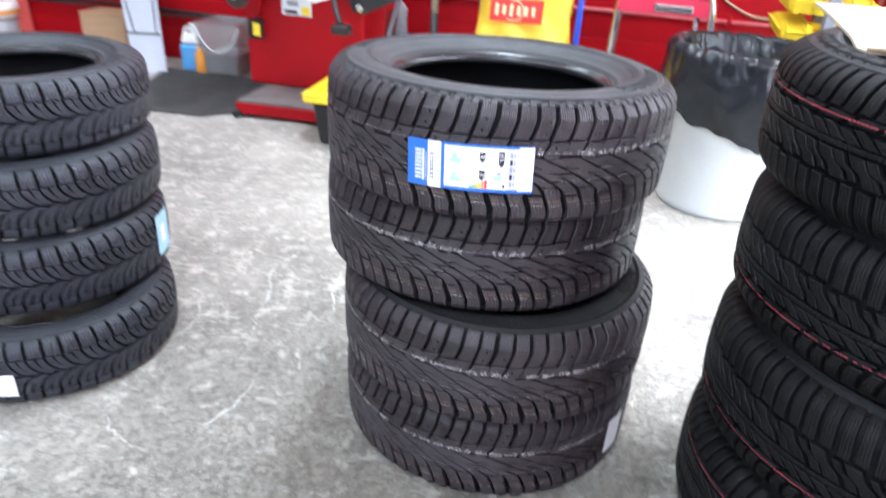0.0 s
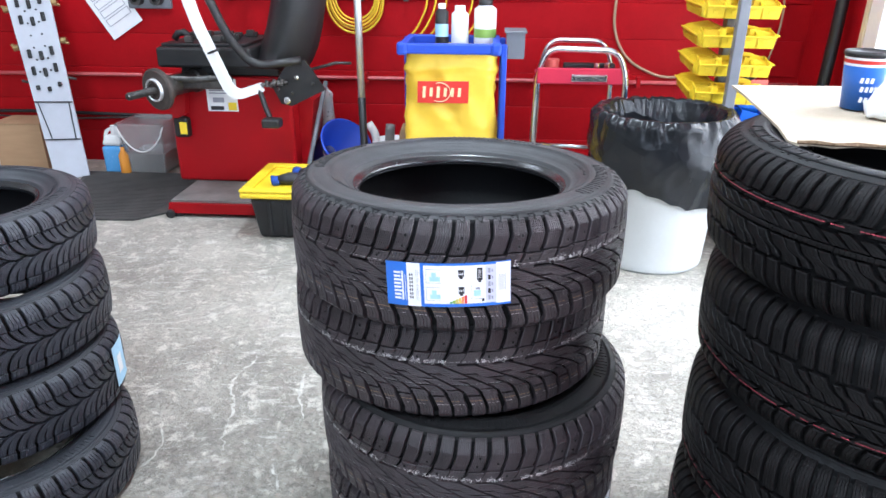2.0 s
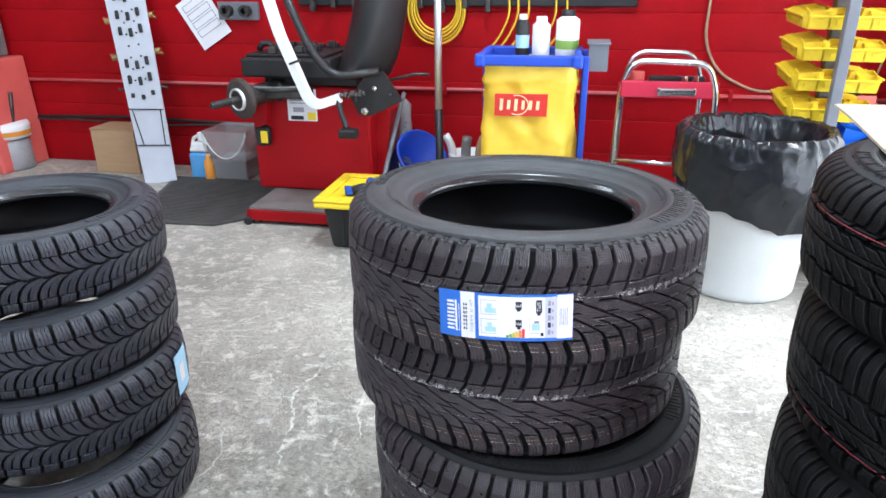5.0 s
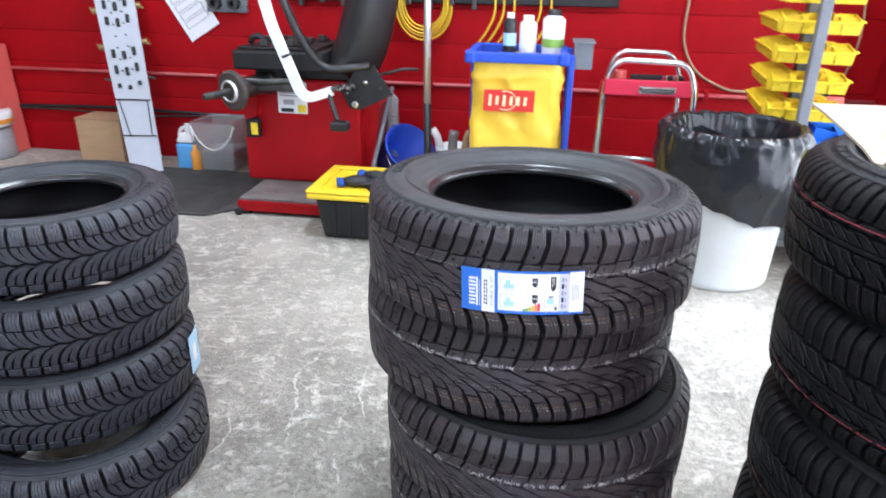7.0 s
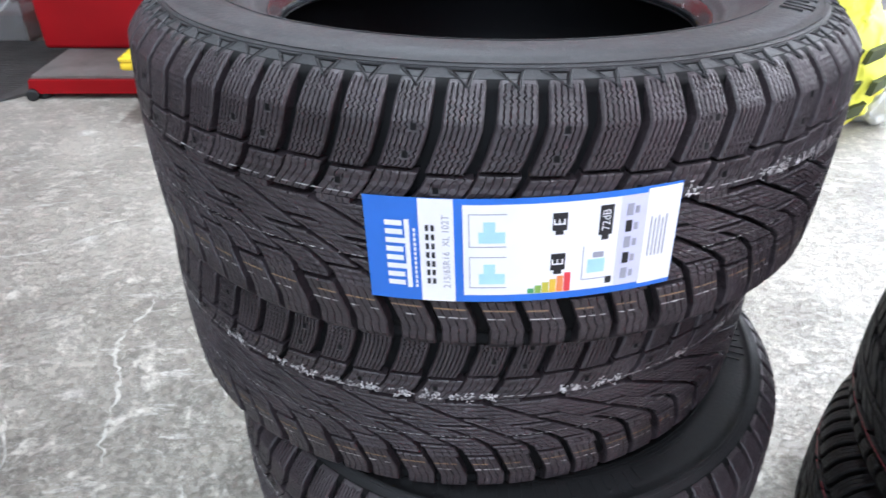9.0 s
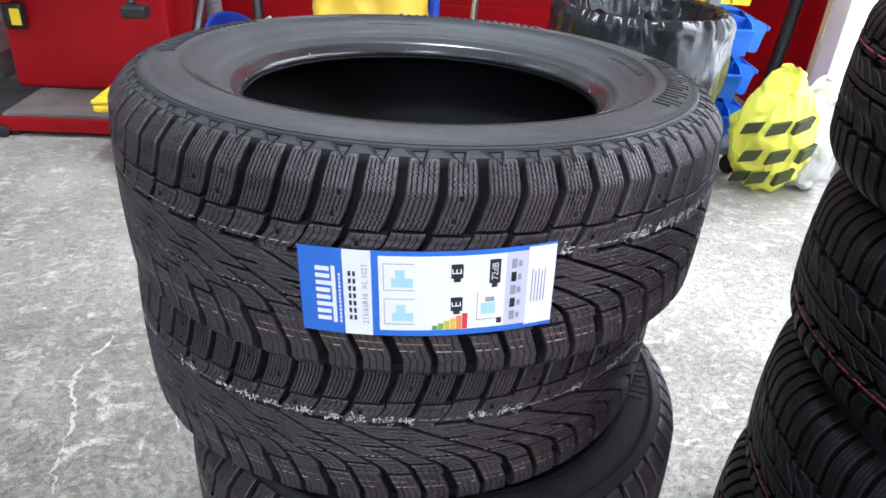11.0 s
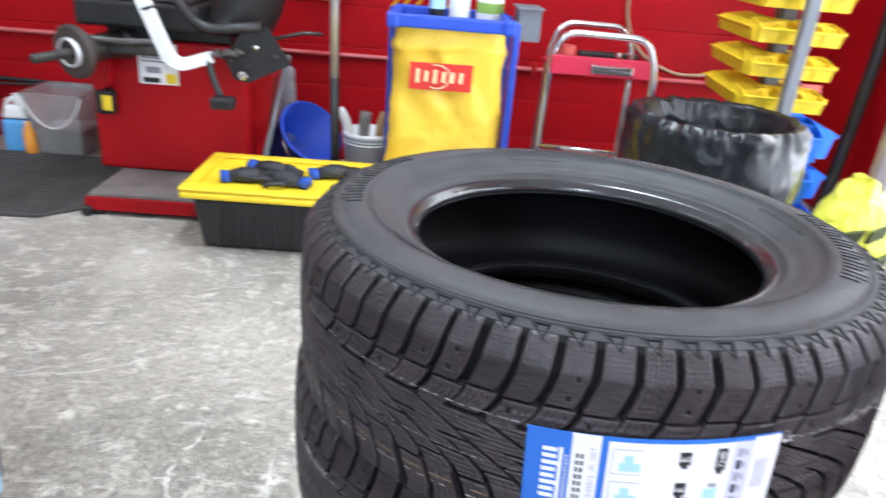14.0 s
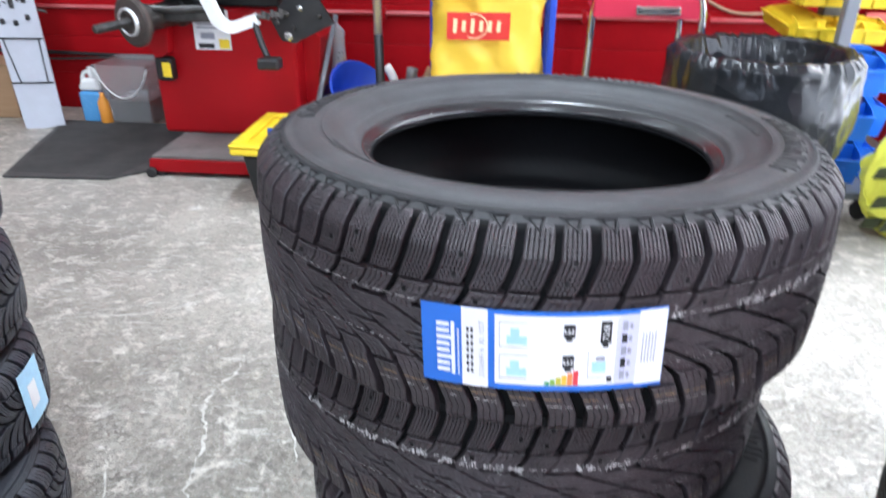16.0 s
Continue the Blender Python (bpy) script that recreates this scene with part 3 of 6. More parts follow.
class Blocks:
    """Collects tread blocks as points (u, v, depth) and faces."""

    def __init__(self):
        self.points, self.faces = [], []

    def block(self, rows, sipes=0, depth=0.0105, edge=0.0011, zig=0.0, cut=0.0016, end=1.0, rib=0.0, slit=0.0004):
        """rows: (v, left u, right u) from one end to the other."""
        base = len(self.points)
        grid = []
        ends = [(rows[0], depth), (rows[0], edge)]
        v0, a0, b0 = rows[0]
        v1, a1, b1 = rows[-1]
        step = edge if v1 > v0 else -edge
        body = [((v0 + step, a0, b0), 0.0)] + [(r, rib * (k % 2)) for k, r in enumerate(rows[1:-1])] + [((v1 - step, a1, b1), 0.0)]
        for (v, a, b), lift in ends + body + [(rows[-1], edge), (rows[-1], depth)]:
            tooth = zig * (2 * abs((v / 0.0046) % 1 - 0.5) - 0.5) * 2
            line = [(a, v, depth), (a, v, max(edge, lift)), (a + edge, v, lift)]
            for j in range(sipes):
                s = a + (b - a) * (j + 1) / (sipes + 1) + tooth
                line += [(s - slit, v, lift), (s, v, max(lift, cut if abs(v) < end else lift)), (s + slit, v, lift)]
            line += [(b - edge, v, lift), (b, v, max(edge, lift)), (b, v, depth)]
            grid.append(line)
        n = len(grid[0])
        for line in grid:
            self.points += line
        up = v1 > v0
        for i in range(len(grid) - 1):
            for j in range(n - 1):
                q = (base + i * n + j, base + i * n + j + 1, base + (i + 1) * n + j + 1, base + (i + 1) * n + j)
                self.faces.append(q if up else q[::-1])

    def patch(self, u0, u1, v0, v1, lift=0.0004):
        """A thin mark of ink on top of a block."""
        base = len(self.points)
        for v in (v0, v1):
            for k in range(3):
                self.points.append((u0 + (u1 - u0) * k / 2, v, -lift))
        self.faces += [(base, base + 1, base + 4, base + 3), (base + 1, base + 2, base + 5, base + 4)]

    def mesh(self, name, tread):
        p = np.array(self.points)
        me = bpy.data.meshes.new(name)
        me.from_pydata(tread.place(p[:, 0], p[:, 1], p[:, 2]).tolist(), [], self.faces)
        me.update()
        return me


def rows_between(v0, v1, count, left, right):
    return [(v, left(v), right(v)) for v in (v0 + (v1 - v0) * k / count for k in range(count + 1))]


def pattern_snow(tread, bare=(0.0, 0.0)):
    """Studdable snow tread: big siped shoulder blocks, stepped stubs, long slanting centre ribs, small lower shoulder blocks.
    bare: the stretch of the tread that carries a thin line only, no chalky clumps."""
    N = 66
    p = math.tau * tread.radius / N
    vm = tread.vmax
    b, white, orange, holes, pale = Blocks(), Blocks(), Blocks(), Blocks(), Blocks()
    rng = random.Random(5)
    lean = lambda v: 0.26 * min(v - 0.03, 0.04) - 2.2 * max(0.070 - v, 0) ** 2 - 0.3 * max(0.030 - v, 0) + 0.05 * max(v - 0.07, 0)
    for i in range(N):
        u = i * p
        odd = i % 2
        low = 0.0425 if odd else 0.0400
        w = p * (0.78 if i % 3 else 0.74)
        left = lambda v: u + lean(v) + 0.0005 * odd
        b.block(rows_between(low, vm, 30, left, lambda v: left(v) + w - 0.003 * max(0, 0.05 - v) / 0.02), sipes=6 if i % 5 else 5, zig=0.0009, end=vm - 0.006, cut=0.0032, slit=0.0006, edge=0.0013)
        # stub that carries the block down into the middle; each pair is split by a thin cut
        wide = p * (0.955 if not odd else 0.83)
        b.block(rows_between(0.0172, low - 0.0024, 6, lambda v: left(v) + (0.0 if odd else 0.0015), lambda v: left(v) + wide), sipes=4, zig=0.0008, edge=0.0008, cut=0.0026, rib=0.0006)
        if i % 4 != 1:
            for c in ((0.050, 0.068) if i % 3 == 0 else ((0.056,) if odd else (0.0275,))):
                q = u + lean(c) + w * (0.42 + 0.16 * odd)
                # pale rim patch, then a flat near-black one for the hole's inner shade
                pale.patch(q - 0.0010, q + 0.0048, c - 0.0016, c + 0.0042, 0.0005)
                holes.patch(q, q + 0.0040, c - 0.0002, c + 0.0042, 0.0008)
        # lower shoulder
        fall = lambda v: 0.012 * min(max((-0.05 - v) / 0.03, 0), 1) + 0.0022 * odd
        b.block(rows_between(-0.0515 - 0.003 * odd, -tread.vlow, 16, lambda v: u + fall(v), lambda v: u + fall(v) + p * 0.75), sipes=3, zig=0.0006, edge=0.0011, cut=0.0022)
        for k in range(3):
            if rng.random() < 0.9:
                a = u + fall(-0.062) + 0.001 + k * p * 0.24
                orange.patch(a, a + p * rng.uniform(0.17, 0.24), -0.0630, -0.0617)
            if rng.random() < 0.8:
                a = u + fall(-0.070) + 0.001 + k * p * 0.24
                white.patch(a, a + p * rng.uniform(0.12, 0.23), -0.0703, -0.0694)
    # long ribs: nearly level in the middle, turning down into the lower shoulder
    turn = lambda v: 0.112 * (1 - min(max((v + 0.046) / 0.060, 0), 1) ** 1.25) + 0.35 * max(-0.046 - v, 0)
    for i in range(N // 2):
        u = i * 2 * p - 0.086
        gap = lambda v: 0.0085 - 0.0020 * min(max((0.004 - v) / 0.045, 0), 1)
        short = lambda v: 0.0003 + (0.0070 - 0.0006 * min(max((-0.022 - v) / 0.026, 0), 1)) * (1 if v < -0.0165 else 0)
        mid = lambda v: u + turn(v) + p * (1.0 + 0.06 * math.sin(v * 160))
        for v0, v1, n in ((0.0125, -0.0035, 8), (-0.0060, -0.0270, 10), (-0.0298, -0.0505, 9)):
            b.block(rows_between(v0, v1, n, lambda v: u + turn(v) + gap(v), mid), sipes=3, zig=0.0009, edge=0.0010, rib=0.0007, cut=0.0026, slit=0.0005)
        for v0, v1, n in ((0.0125, -0.0130, 11), (-0.0158, -0.0375, 10), (-0.0400, -0.0535, 6)):
            b.block(rows_between(v0, v1, n, lambda v: mid(v) + short(v), lambda v: u + 2 * p + turn(v)), sipes=3, zig=0.0009, edge=0.0010, rib=0.0007, cut=0.0026, slit=0.0005)
        # bridge that joins the stubs to the middle along part of each pair
        k = i * 2 * p - 0.012
        b.block(rows_between(0.0170, 0.0127, 2, lambda v: k + 0.002, lambda v: k + 0.82 * p), sipes=4, edge=0.0004, zig=0.0005)
        a = u + turn(-0.026) + 0.006
        while a < u + turn(-0.026) + 1.9 * p:
            white.patch(a, a + rng.uniform(0.001, 0.004), -0.0264, -0.0257)
            a += rng.uniform(0.003, 0.008)
    # printed size marks: clumps of chalky strokes and stretches of thin line along the stubs
    u = -math.pi * tread.radius
    while u < math.pi * tread.radius - 0.05:
        if bare[0] < u < bare[1] or rng.random() < 0.16:
            for k in range(rng.randint(2, 4)):
                white.patch(u, u + rng.uniform(0.004, 0.011), 0.0212, 0.0219, 0.0005)
                u += 0.012
            continue
        span = rng.uniform(0.010, 0.034)
        for k in range(int(span * 1700)):
            a, c = u + rng.uniform(0, span), 0.0214 + rng.gauss(0, 0.0024)
            if rng.random() < 0.5:
                white.patch(a, a + rng.uniform(0.0012, 0.0035), c, c + rng.uniform(0.0006, 0.0011), 0.0005)
            else:
                white.patch(a, a + rng.uniform(0.0007, 0.0013), c - 0.001, c + rng.uniform(0.0006, 0.0025), 0.0006)
        u += span + rng.uniform(0.003, 0.009)
    return b, ((white, MARK_WHITE, "marking", "chalky white size marks"), (orange, MARK_ORANGE, "marking", "faded orange line"), (holes, GROOVE_SHADE, "stud_hole", ""), (pale, STUD_RIM, "stud_rim", ""))


def pattern_block(tread):
    """Chunky tread: narrow shoulder blocks, a stepped row with a red line, slanted wedges, large bent lower blocks."""
    N = 84
    p = math.tau * tread.radius / N
    vm = tread.vmax
    b, red = Blocks(), Blocks()
    rng = random.Random(8)
    for i in range(N):
        u = i * p
        odd = i % 2
        w = p * (0.74 if i % 3 else 0.68)
        slant = lambda v: 0.10 * max(v - 0.05, 0) - 0.3 * max(0.070 - v, 0)
        b.block(rows_between(0.0575 - 0.003 * odd, vm, 12, lambda v: u + slant(v), lambda v: u + w + slant(v)), sipes=2, zig=0.0006, end=vm - 0.008, cut=0.0015, slit=0.0003, edge=0.0016)
        b.block(rows_between(-0.0435 - 0.003 * odd, -tread.vlow, 12, lambda v: u + 0.006 - 0.12 * (v + 0.04), lambda v: u + 0.006 - 0.12 * (v + 0.04) + w), sipes=3, zig=0.0006, end=tread.vlow - 0.01, cut=0.0024, edge=0.0013)
        for k in range(4):
            if rng.random() < 0.86:
                red.patch(u + k * p / 4 + 0.0006, u + (k + 0.92) * p / 4, 0.0458, 0.0476, 0.0006)
    for i in range(N // 2):
        u = i * 2 * p
        # stepped row under the shoulder, alternate ones longer
        bend = lambda v: u - 1.1 * (0.055 - v) + 0.006 * (v > 0.047)
        b.block(rows_between(0.0520, 0.0400, 7, bend, lambda v: bend(v) + 1.66 * p), sipes=5, zig=0.0007, edge=0.0010, cut=0.0024)
        # slanted wedges above the middle groove
        for k in (0, 1):
            wedge = lambda v: u + k * p + 1.1 * (0.036 - v)
            b.block(rows_between(0.0360 - 0.004 * k, 0.0150, 7, wedge, lambda v: wedge(v) + p * (0.62 + 0.26 * (0.036 - v) / 0.021)), sipes=2, zig=0.0007, edge=0.0009, cut=0.0022)
        # narrow running rib
        b.block(rows_between(0.0125, 0.0050, 2, lambda v: u, lambda v: u + 2 * p - 0.0010), sipes=6, zig=0.0005, edge=0.0007)
        # bent lower blocks, with a cut from below
        s_ = lambda v: u + 0.012 + 0.55 * (-v) + 0.0065 * math.tanh((-0.019 - v) * 260)
        cut = lambda v: s_(v) + p * 0.98 + (0.006 if v < -0.020 else 0.0012)
        b.block(rows_between(0.0005, -0.0385, 14, s_, lambda v: s_(v) + p * 0.92), sipes=3, zig=0.0008, edge=0.0011, cut=0.0024)
        b.block(rows_between(0.0005, -0.0345, 14, cut, lambda v: s_(v) + 2 * p - 0.0095), sipes=3, zig=0.0008, edge=0.0011, cut=0.0024)
    return b, ((red, MARK_RED, "marking", "thin broken red line"),)


def pattern_arrow(tread):
    """Directional tread: arms that leave the shoulders upright and sweep level into the middle."""
    N = 50
    p = math.tau * tread.radius / N
    vm, half = tread.vmax, tread.half
    b = Blocks()
    sweep_in = lambda v, span: 0.054 * (1 - math.sqrt(max(1 - max(1 - abs(v) / span, 0) ** 2, 0)))
    for i in range(N):
        for s in (1, -1):
            u = i * p + (p * 0.5 if s < 0 else 0)
            top = half * (0.50 if s > 0 else 0.60)
            low = vm if s > 0 else -tread.vlow
            tilt = lambda v: -0.10 * (abs(v) - top)
            # shoulder blocks, each with a short cut from the inside
            b.block(rows_between(s * (top + 0.0015), low, 9, lambda v: u + tilt(v), lambda v: u + tilt(v) + p * 0.80), sipes=3, zig=0.0007, cut=0.0024, slit=0.0005, end=vm - 0.006, edge=0.0013)
            # arms, split lengthwise by a thin cut that does not reach the middle
            span = half * 0.60
            arm = lambda v: u + sweep_in(v, span) - 0.003
            slot = lambda v: (0.0040 * min(max((abs(v) - half * 0.16) / (half * 0.2), 0), 1))
            full = lambda v: p * (0.84 - 0.10 * max(1 - abs(v) / (half * 0.3), 0))
            b.block(rows_between(s * half * 0.02, s * (top - 0.0012), 14, arm, lambda v: arm(v) + full(v) * 0.5 - slot(v) * 0.5), sipes=2, zig=0.0006, cut=0.0022, edge=0.0009)
            b.block(rows_between(s * half * 0.05, s * (top - 0.0012), 14, lambda v: arm(v) + full(v) * 0.5 + slot(v) * 0.5 + 0.0002, lambda v: arm(v) + full(v)), sipes=2, zig=0.0006, cut=0.0022, edge=0.0009)
    return b, ()


def tyre(label, radius, half, sag, up, down, bead, pattern, group, rubber, flank, triangles=False, face=0.70, bow=0.25):
    """A bare tyre lying on its side: carcass, inner liner, tread, ink lines, sidewall moulding and vent hairs.
    half: half the tread; up, down: how far the two sidewalls bulge."""
    ob = thing("tyre", label, "tyre", group=group)
    tread = Tread(radius, half, sag, face, bow)
    b, inks = pattern(tread)
    tagged(part_mesh("tread", b.mesh("tread", tread), rubber, ob), kind="stuff")
    for marks, mat, name, text in inks:
        tagged(part_mesh(name, marks.mesh(name, tread), mat, ob, text), kind="stuff")
    # carcass: groove floor, sidewalls, beads
    vs = np.concatenate([np.linspace(-tread.vlow, -tread.vlow + 0.008, 5), np.linspace(-tread.vlow + 0.012, tread.vmax - 0.012, 15), np.linspace(tread.vmax - 0.010, tread.vmax, 5)])
    under = tread.place(np.zeros(25), vs, np.interp(np.abs(vs), [tread.vmax - 0.017, tread.vmax - 0.007, tread.vmax], [0.0102, 0.0014, 0.0002]) * (vs > 0) + np.interp(np.abs(vs), [tread.vlow - 0.007, tread.vlow], [0.0102, 0.0003]) * (vs <= 0))
    r_sh, z_sh = -under[-1][1], under[-1][2]
    r_lo, z_lo = -under[0][1], -under[0][2]

    def wall(bulge, r_sh, z_sh):
        s0 = z_sh + 0.0012
        rise = bulge - s0
        bz = bulge * 0.64
        drop = bulge - bz
        return [(r_sh + 0.0012, s0 - 0.0024), (r_sh - 0.0008, s0 - 0.0008), (r_sh - 0.008, s0 + rise * 0.25), (r_sh - 0.0088, s0 + rise * 0.25 + 0.0014), (r_sh - 0.0125, s0 + rise * 0.4 + 0.0012),
                (r_sh - 0.013, s0 + rise * 0.4 - 0.0002), (radius * 0.86, s0 + rise * 0.78), (radius * 0.83, s0 + rise * 0.94), (radius * 0.795, bulge), (radius * 0.765, bulge - drop * 0.03),
                (radius * 0.764, bulge - drop * 0.07), (radius * 0.73, bulge - drop * 0.2), (radius * 0.7, bulge - drop * 0.38), (bead + 0.026, bulge - drop * 0.56), (bead + 0.0245, bulge - drop * 0.54),
                (bead + 0.019, bulge - drop * 0.60), (bead + 0.018, bulge - drop * 0.68), (bead + 0.011, bulge - drop * 0.80), (bead + 0.0095, bulge - drop * 0.82), (bead + 0.0085, bulge - drop * 0.88),
                (bead + 0.003, bz - 0.001), (bead + 0.0006, bz - 0.005), (bead, bz - 0.007), (bead, bz - 0.009)]

    side = wall(up, r_sh, z_sh)
    # groove floor gets a darker colour than the blocks, as painted shade
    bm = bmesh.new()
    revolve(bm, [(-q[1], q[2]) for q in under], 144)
    part("groove_floor", bm, GROOVE_SHADE, ob, smooth=True)
    for name, prof in (("sidewall", side), ("sidewall", [(r, -z) for r, z in wall(down, r_lo, z_lo)[::-1]])):
        bm = bmesh.new()
        revolve(bm, prof, 144)
        part(name, bm, flank, ob, "smooth black sidewall", smooth=True)
    bm = bmesh.new()
    b0 = up * 0.64
    revolve(bm, [(bead + 0.0125, b0 + 0.0075), (bead + 0.012, b0 + 0.0095), (bead + 0.0095, b0 + 0.0095), (bead + 0.0075, b0 + 0.006), (bead + 0.002, b0 + 0.002), (bead - 0.001, b0 - 0.002), (bead - 0.0008, b0 - 0.007), (bead + 0.001, b0 - 0.009)], 144)
    part("bead_ring", bm, BEAD, ob, "glossy black bead ring", smooth=True)
    bz = up * 0.64 - 0.009
    inner = [(bead, bz), (bead + 0.006, bz - 0.004), (bead + 0.02, bz + 0.002), (radius * 0.74, up * 0.78), (radius * 0.84, up * 0.8), (radius - 0.034, half * 0.7), (radius - 0.022, half * 0.4), (radius - 0.020, 0)]
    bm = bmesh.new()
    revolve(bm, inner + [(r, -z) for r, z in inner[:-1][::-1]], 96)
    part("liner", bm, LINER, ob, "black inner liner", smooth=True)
    # raised moulding on the upper sidewall: radial hatching, arcs of small marks
    bm = bmesh.new()

    def moulding(a0, a1, r0, r1, lift=0.0014):
        n = max(2, int((a1 - a0) / 0.03) + 1)
        ring = []
        for k in range(n + 1):
            a = a0 + (a1 - a0) * k / n
            for r in (r0, r1):
                z = float(np.interp(r, [q[0] for q in side[::-1]], [q[1] for q in side[::-1]]))
                ring.append((bm.verts.new((r * math.cos(a), r * math.sin(a), z + lift)), bm.verts.new((r * math.cos(a), r * math.sin(a), z - 0.002))))
        for k in range(n):
            (a, ab), (c, cb), (e, eb), (g_, gb) = ring[2 * k], ring[2 * k + 1], ring[2 * k + 2], ring[2 * k + 3]
            for f in ((a, c, g_, e), (a, e, eb, ab), (c, cb, gb, g_)):
                bm.faces.new(f)
            if k == 0:
                bm.faces.new((a, ab, cb, c))
            if k == n - 1:
                bm.faces.new((e, g_, gb, eb))

    rng = random.Random(11)
    for start in (2.5, -0.65, 0.9):
        for k in range(19):
            a = start + k * 0.042
            moulding(a, a + 0.014, radius * 0.80, radius * (0.868 if k % 3 else 0.85), 0.0019)
    for start, r in ((1.5, 0.725), (3.6, 0.735), (-0.1, 0.73)):
        a = start * 1.0
        for k in range(16):
            w = rng.uniform(0.008, 0.022)
            moulding(a, a + w, radius * r, radius * r + 0.0055, 0.0010)
            a += w + 0.009
    for r in (0.767, 0.888, 0.897):
        moulding(0.0, math.tau - 0.0001, radius * r, radius * r + 0.0013, 0.0008)
    for r in (0.775, 0.788, 0.801):
        moulding(1.25, 1.95, radius * r, radius * r + 0.0016, 0.0006)
    bmesh.ops.recalc_face_normals(bm, faces=bm.faces)
    tagged(part("moulding", bm, flank, ob, "raised sidewall markings"), kind="stuff")
    # open triangles moulded over the shoulder, each with a near-black line as inner shade
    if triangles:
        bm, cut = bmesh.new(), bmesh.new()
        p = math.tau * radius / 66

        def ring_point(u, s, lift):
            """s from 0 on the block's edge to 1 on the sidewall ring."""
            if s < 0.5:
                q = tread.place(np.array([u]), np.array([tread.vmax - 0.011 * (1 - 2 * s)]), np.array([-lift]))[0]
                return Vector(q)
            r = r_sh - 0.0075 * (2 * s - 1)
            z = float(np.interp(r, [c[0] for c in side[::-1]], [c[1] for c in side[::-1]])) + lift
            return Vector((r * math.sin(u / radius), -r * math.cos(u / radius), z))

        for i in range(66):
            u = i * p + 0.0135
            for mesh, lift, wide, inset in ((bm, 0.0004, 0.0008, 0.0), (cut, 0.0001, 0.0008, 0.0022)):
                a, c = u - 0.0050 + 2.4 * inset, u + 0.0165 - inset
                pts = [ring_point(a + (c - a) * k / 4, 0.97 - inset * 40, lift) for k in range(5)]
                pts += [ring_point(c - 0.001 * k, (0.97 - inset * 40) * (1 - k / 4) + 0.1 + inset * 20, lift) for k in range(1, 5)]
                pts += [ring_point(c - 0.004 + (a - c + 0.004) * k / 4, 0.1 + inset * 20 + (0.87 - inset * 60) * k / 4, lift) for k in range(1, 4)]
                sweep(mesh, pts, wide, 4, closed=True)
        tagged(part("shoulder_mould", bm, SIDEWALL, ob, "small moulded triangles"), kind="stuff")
        tagged(part("shoulder_shade_line", cut, GROOVE_SHADE, ob, "dark line painted as shade inside the triangles"), kind="stuff")
    bm = bmesh.new()
    for k in range(26):
        a = k * math.tau / 26 + rng.uniform(-0.06, 0.06)
        r = bead + 0.0012
        h = rng.uniform(0.006, 0.013)
        d = Vector((rng.uniform(-0.002, 0.002), rng.uniform(-0.002, 0.002), h))
        q = Vector((r * math.cos(a), r * math.sin(a), up * 0.64 - 0.008))
        sweep(bm, [q, q + d], [0.0005, 0.0003], 4)
    tagged(part("vent_hair", bm, MARK_WHITE, ob, "thin pale rubber vent hairs"), kind="stuff")
    return ob


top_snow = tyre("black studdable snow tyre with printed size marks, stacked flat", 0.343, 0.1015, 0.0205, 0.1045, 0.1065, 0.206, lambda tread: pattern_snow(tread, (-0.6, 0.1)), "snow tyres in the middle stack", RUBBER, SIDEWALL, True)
# lower snow tyres: flank colour darkened for the shade under the tyre above
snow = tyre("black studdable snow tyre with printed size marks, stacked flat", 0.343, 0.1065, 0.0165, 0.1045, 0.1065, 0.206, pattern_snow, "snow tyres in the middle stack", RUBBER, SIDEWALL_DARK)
block_tyre = tyre("black chunky winter tyre with a red line, stacked flat", 0.365, 0.1155, 0.004, 0.11875, 0.11875, 0.2, pattern_block, "chunky tyres in one stack", RUBBER_DARK, SIDEWALL_DARK, face=0.58, bow=0.41)
arrow = tyre("black directional winter tyre, stacked flat", 0.306, 0.085, 0.0095, 0.087, 0.0888, 0.18, pattern_arrow, "directional tyres in one stack", RUBBER_BLUE, SIDEWALL_BLUE, face=0.63, bow=0.35)


def stack(first, spots):
    out = []
    for i, (x, y, z, tx, ty, turn) in enumerate(spots):
        m = pose(x, y, z, tx, ty, turn)
        if i == 0:
            first.matrix_basis = m
            out.append(first)
        else:
            out.append(copy_thing(first, m))
    return out


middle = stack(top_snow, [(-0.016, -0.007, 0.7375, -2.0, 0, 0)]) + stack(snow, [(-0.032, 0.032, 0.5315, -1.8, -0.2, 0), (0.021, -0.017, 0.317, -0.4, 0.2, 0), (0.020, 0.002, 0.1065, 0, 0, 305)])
for ob, turn in zip(middle[1:3], (101, 197)):
    ob.matrix_basis = ob.matrix_basis @ pose(0, 0, 0, 0, 0, turn)
chunky = stack(block_tyre, [(0.819, -0.178, 0.842, 0, 0, 20), (0.831, -0.196, 0.6105, 180, 0, 131), (0.827, -0.215, 0.371, 180, 0, 222), (0.83, -0.2, 0.1245, 0, 0, 318)])
# the lower tyres of this stack are fuller than the upper ones
for ob, full in zip(chunky, (0.96, 0.989, 1.027, 1.048)):
    ob.matrix_basis = ob.matrix_basis @ Matrix.Diagonal((1, 1, full, 1))
side_stack = stack(arrow, [(-1.25, 0.108, 0.6162, 0.2, 0.3, 15), (-1.214, 0.055, 0.4404, 0, -0.3, 80), (-1.188, 0.016, 0.2646, 0.2, 0.2, 170), (-1.135, -0.07, 0.0888, 0, 0, 260)])


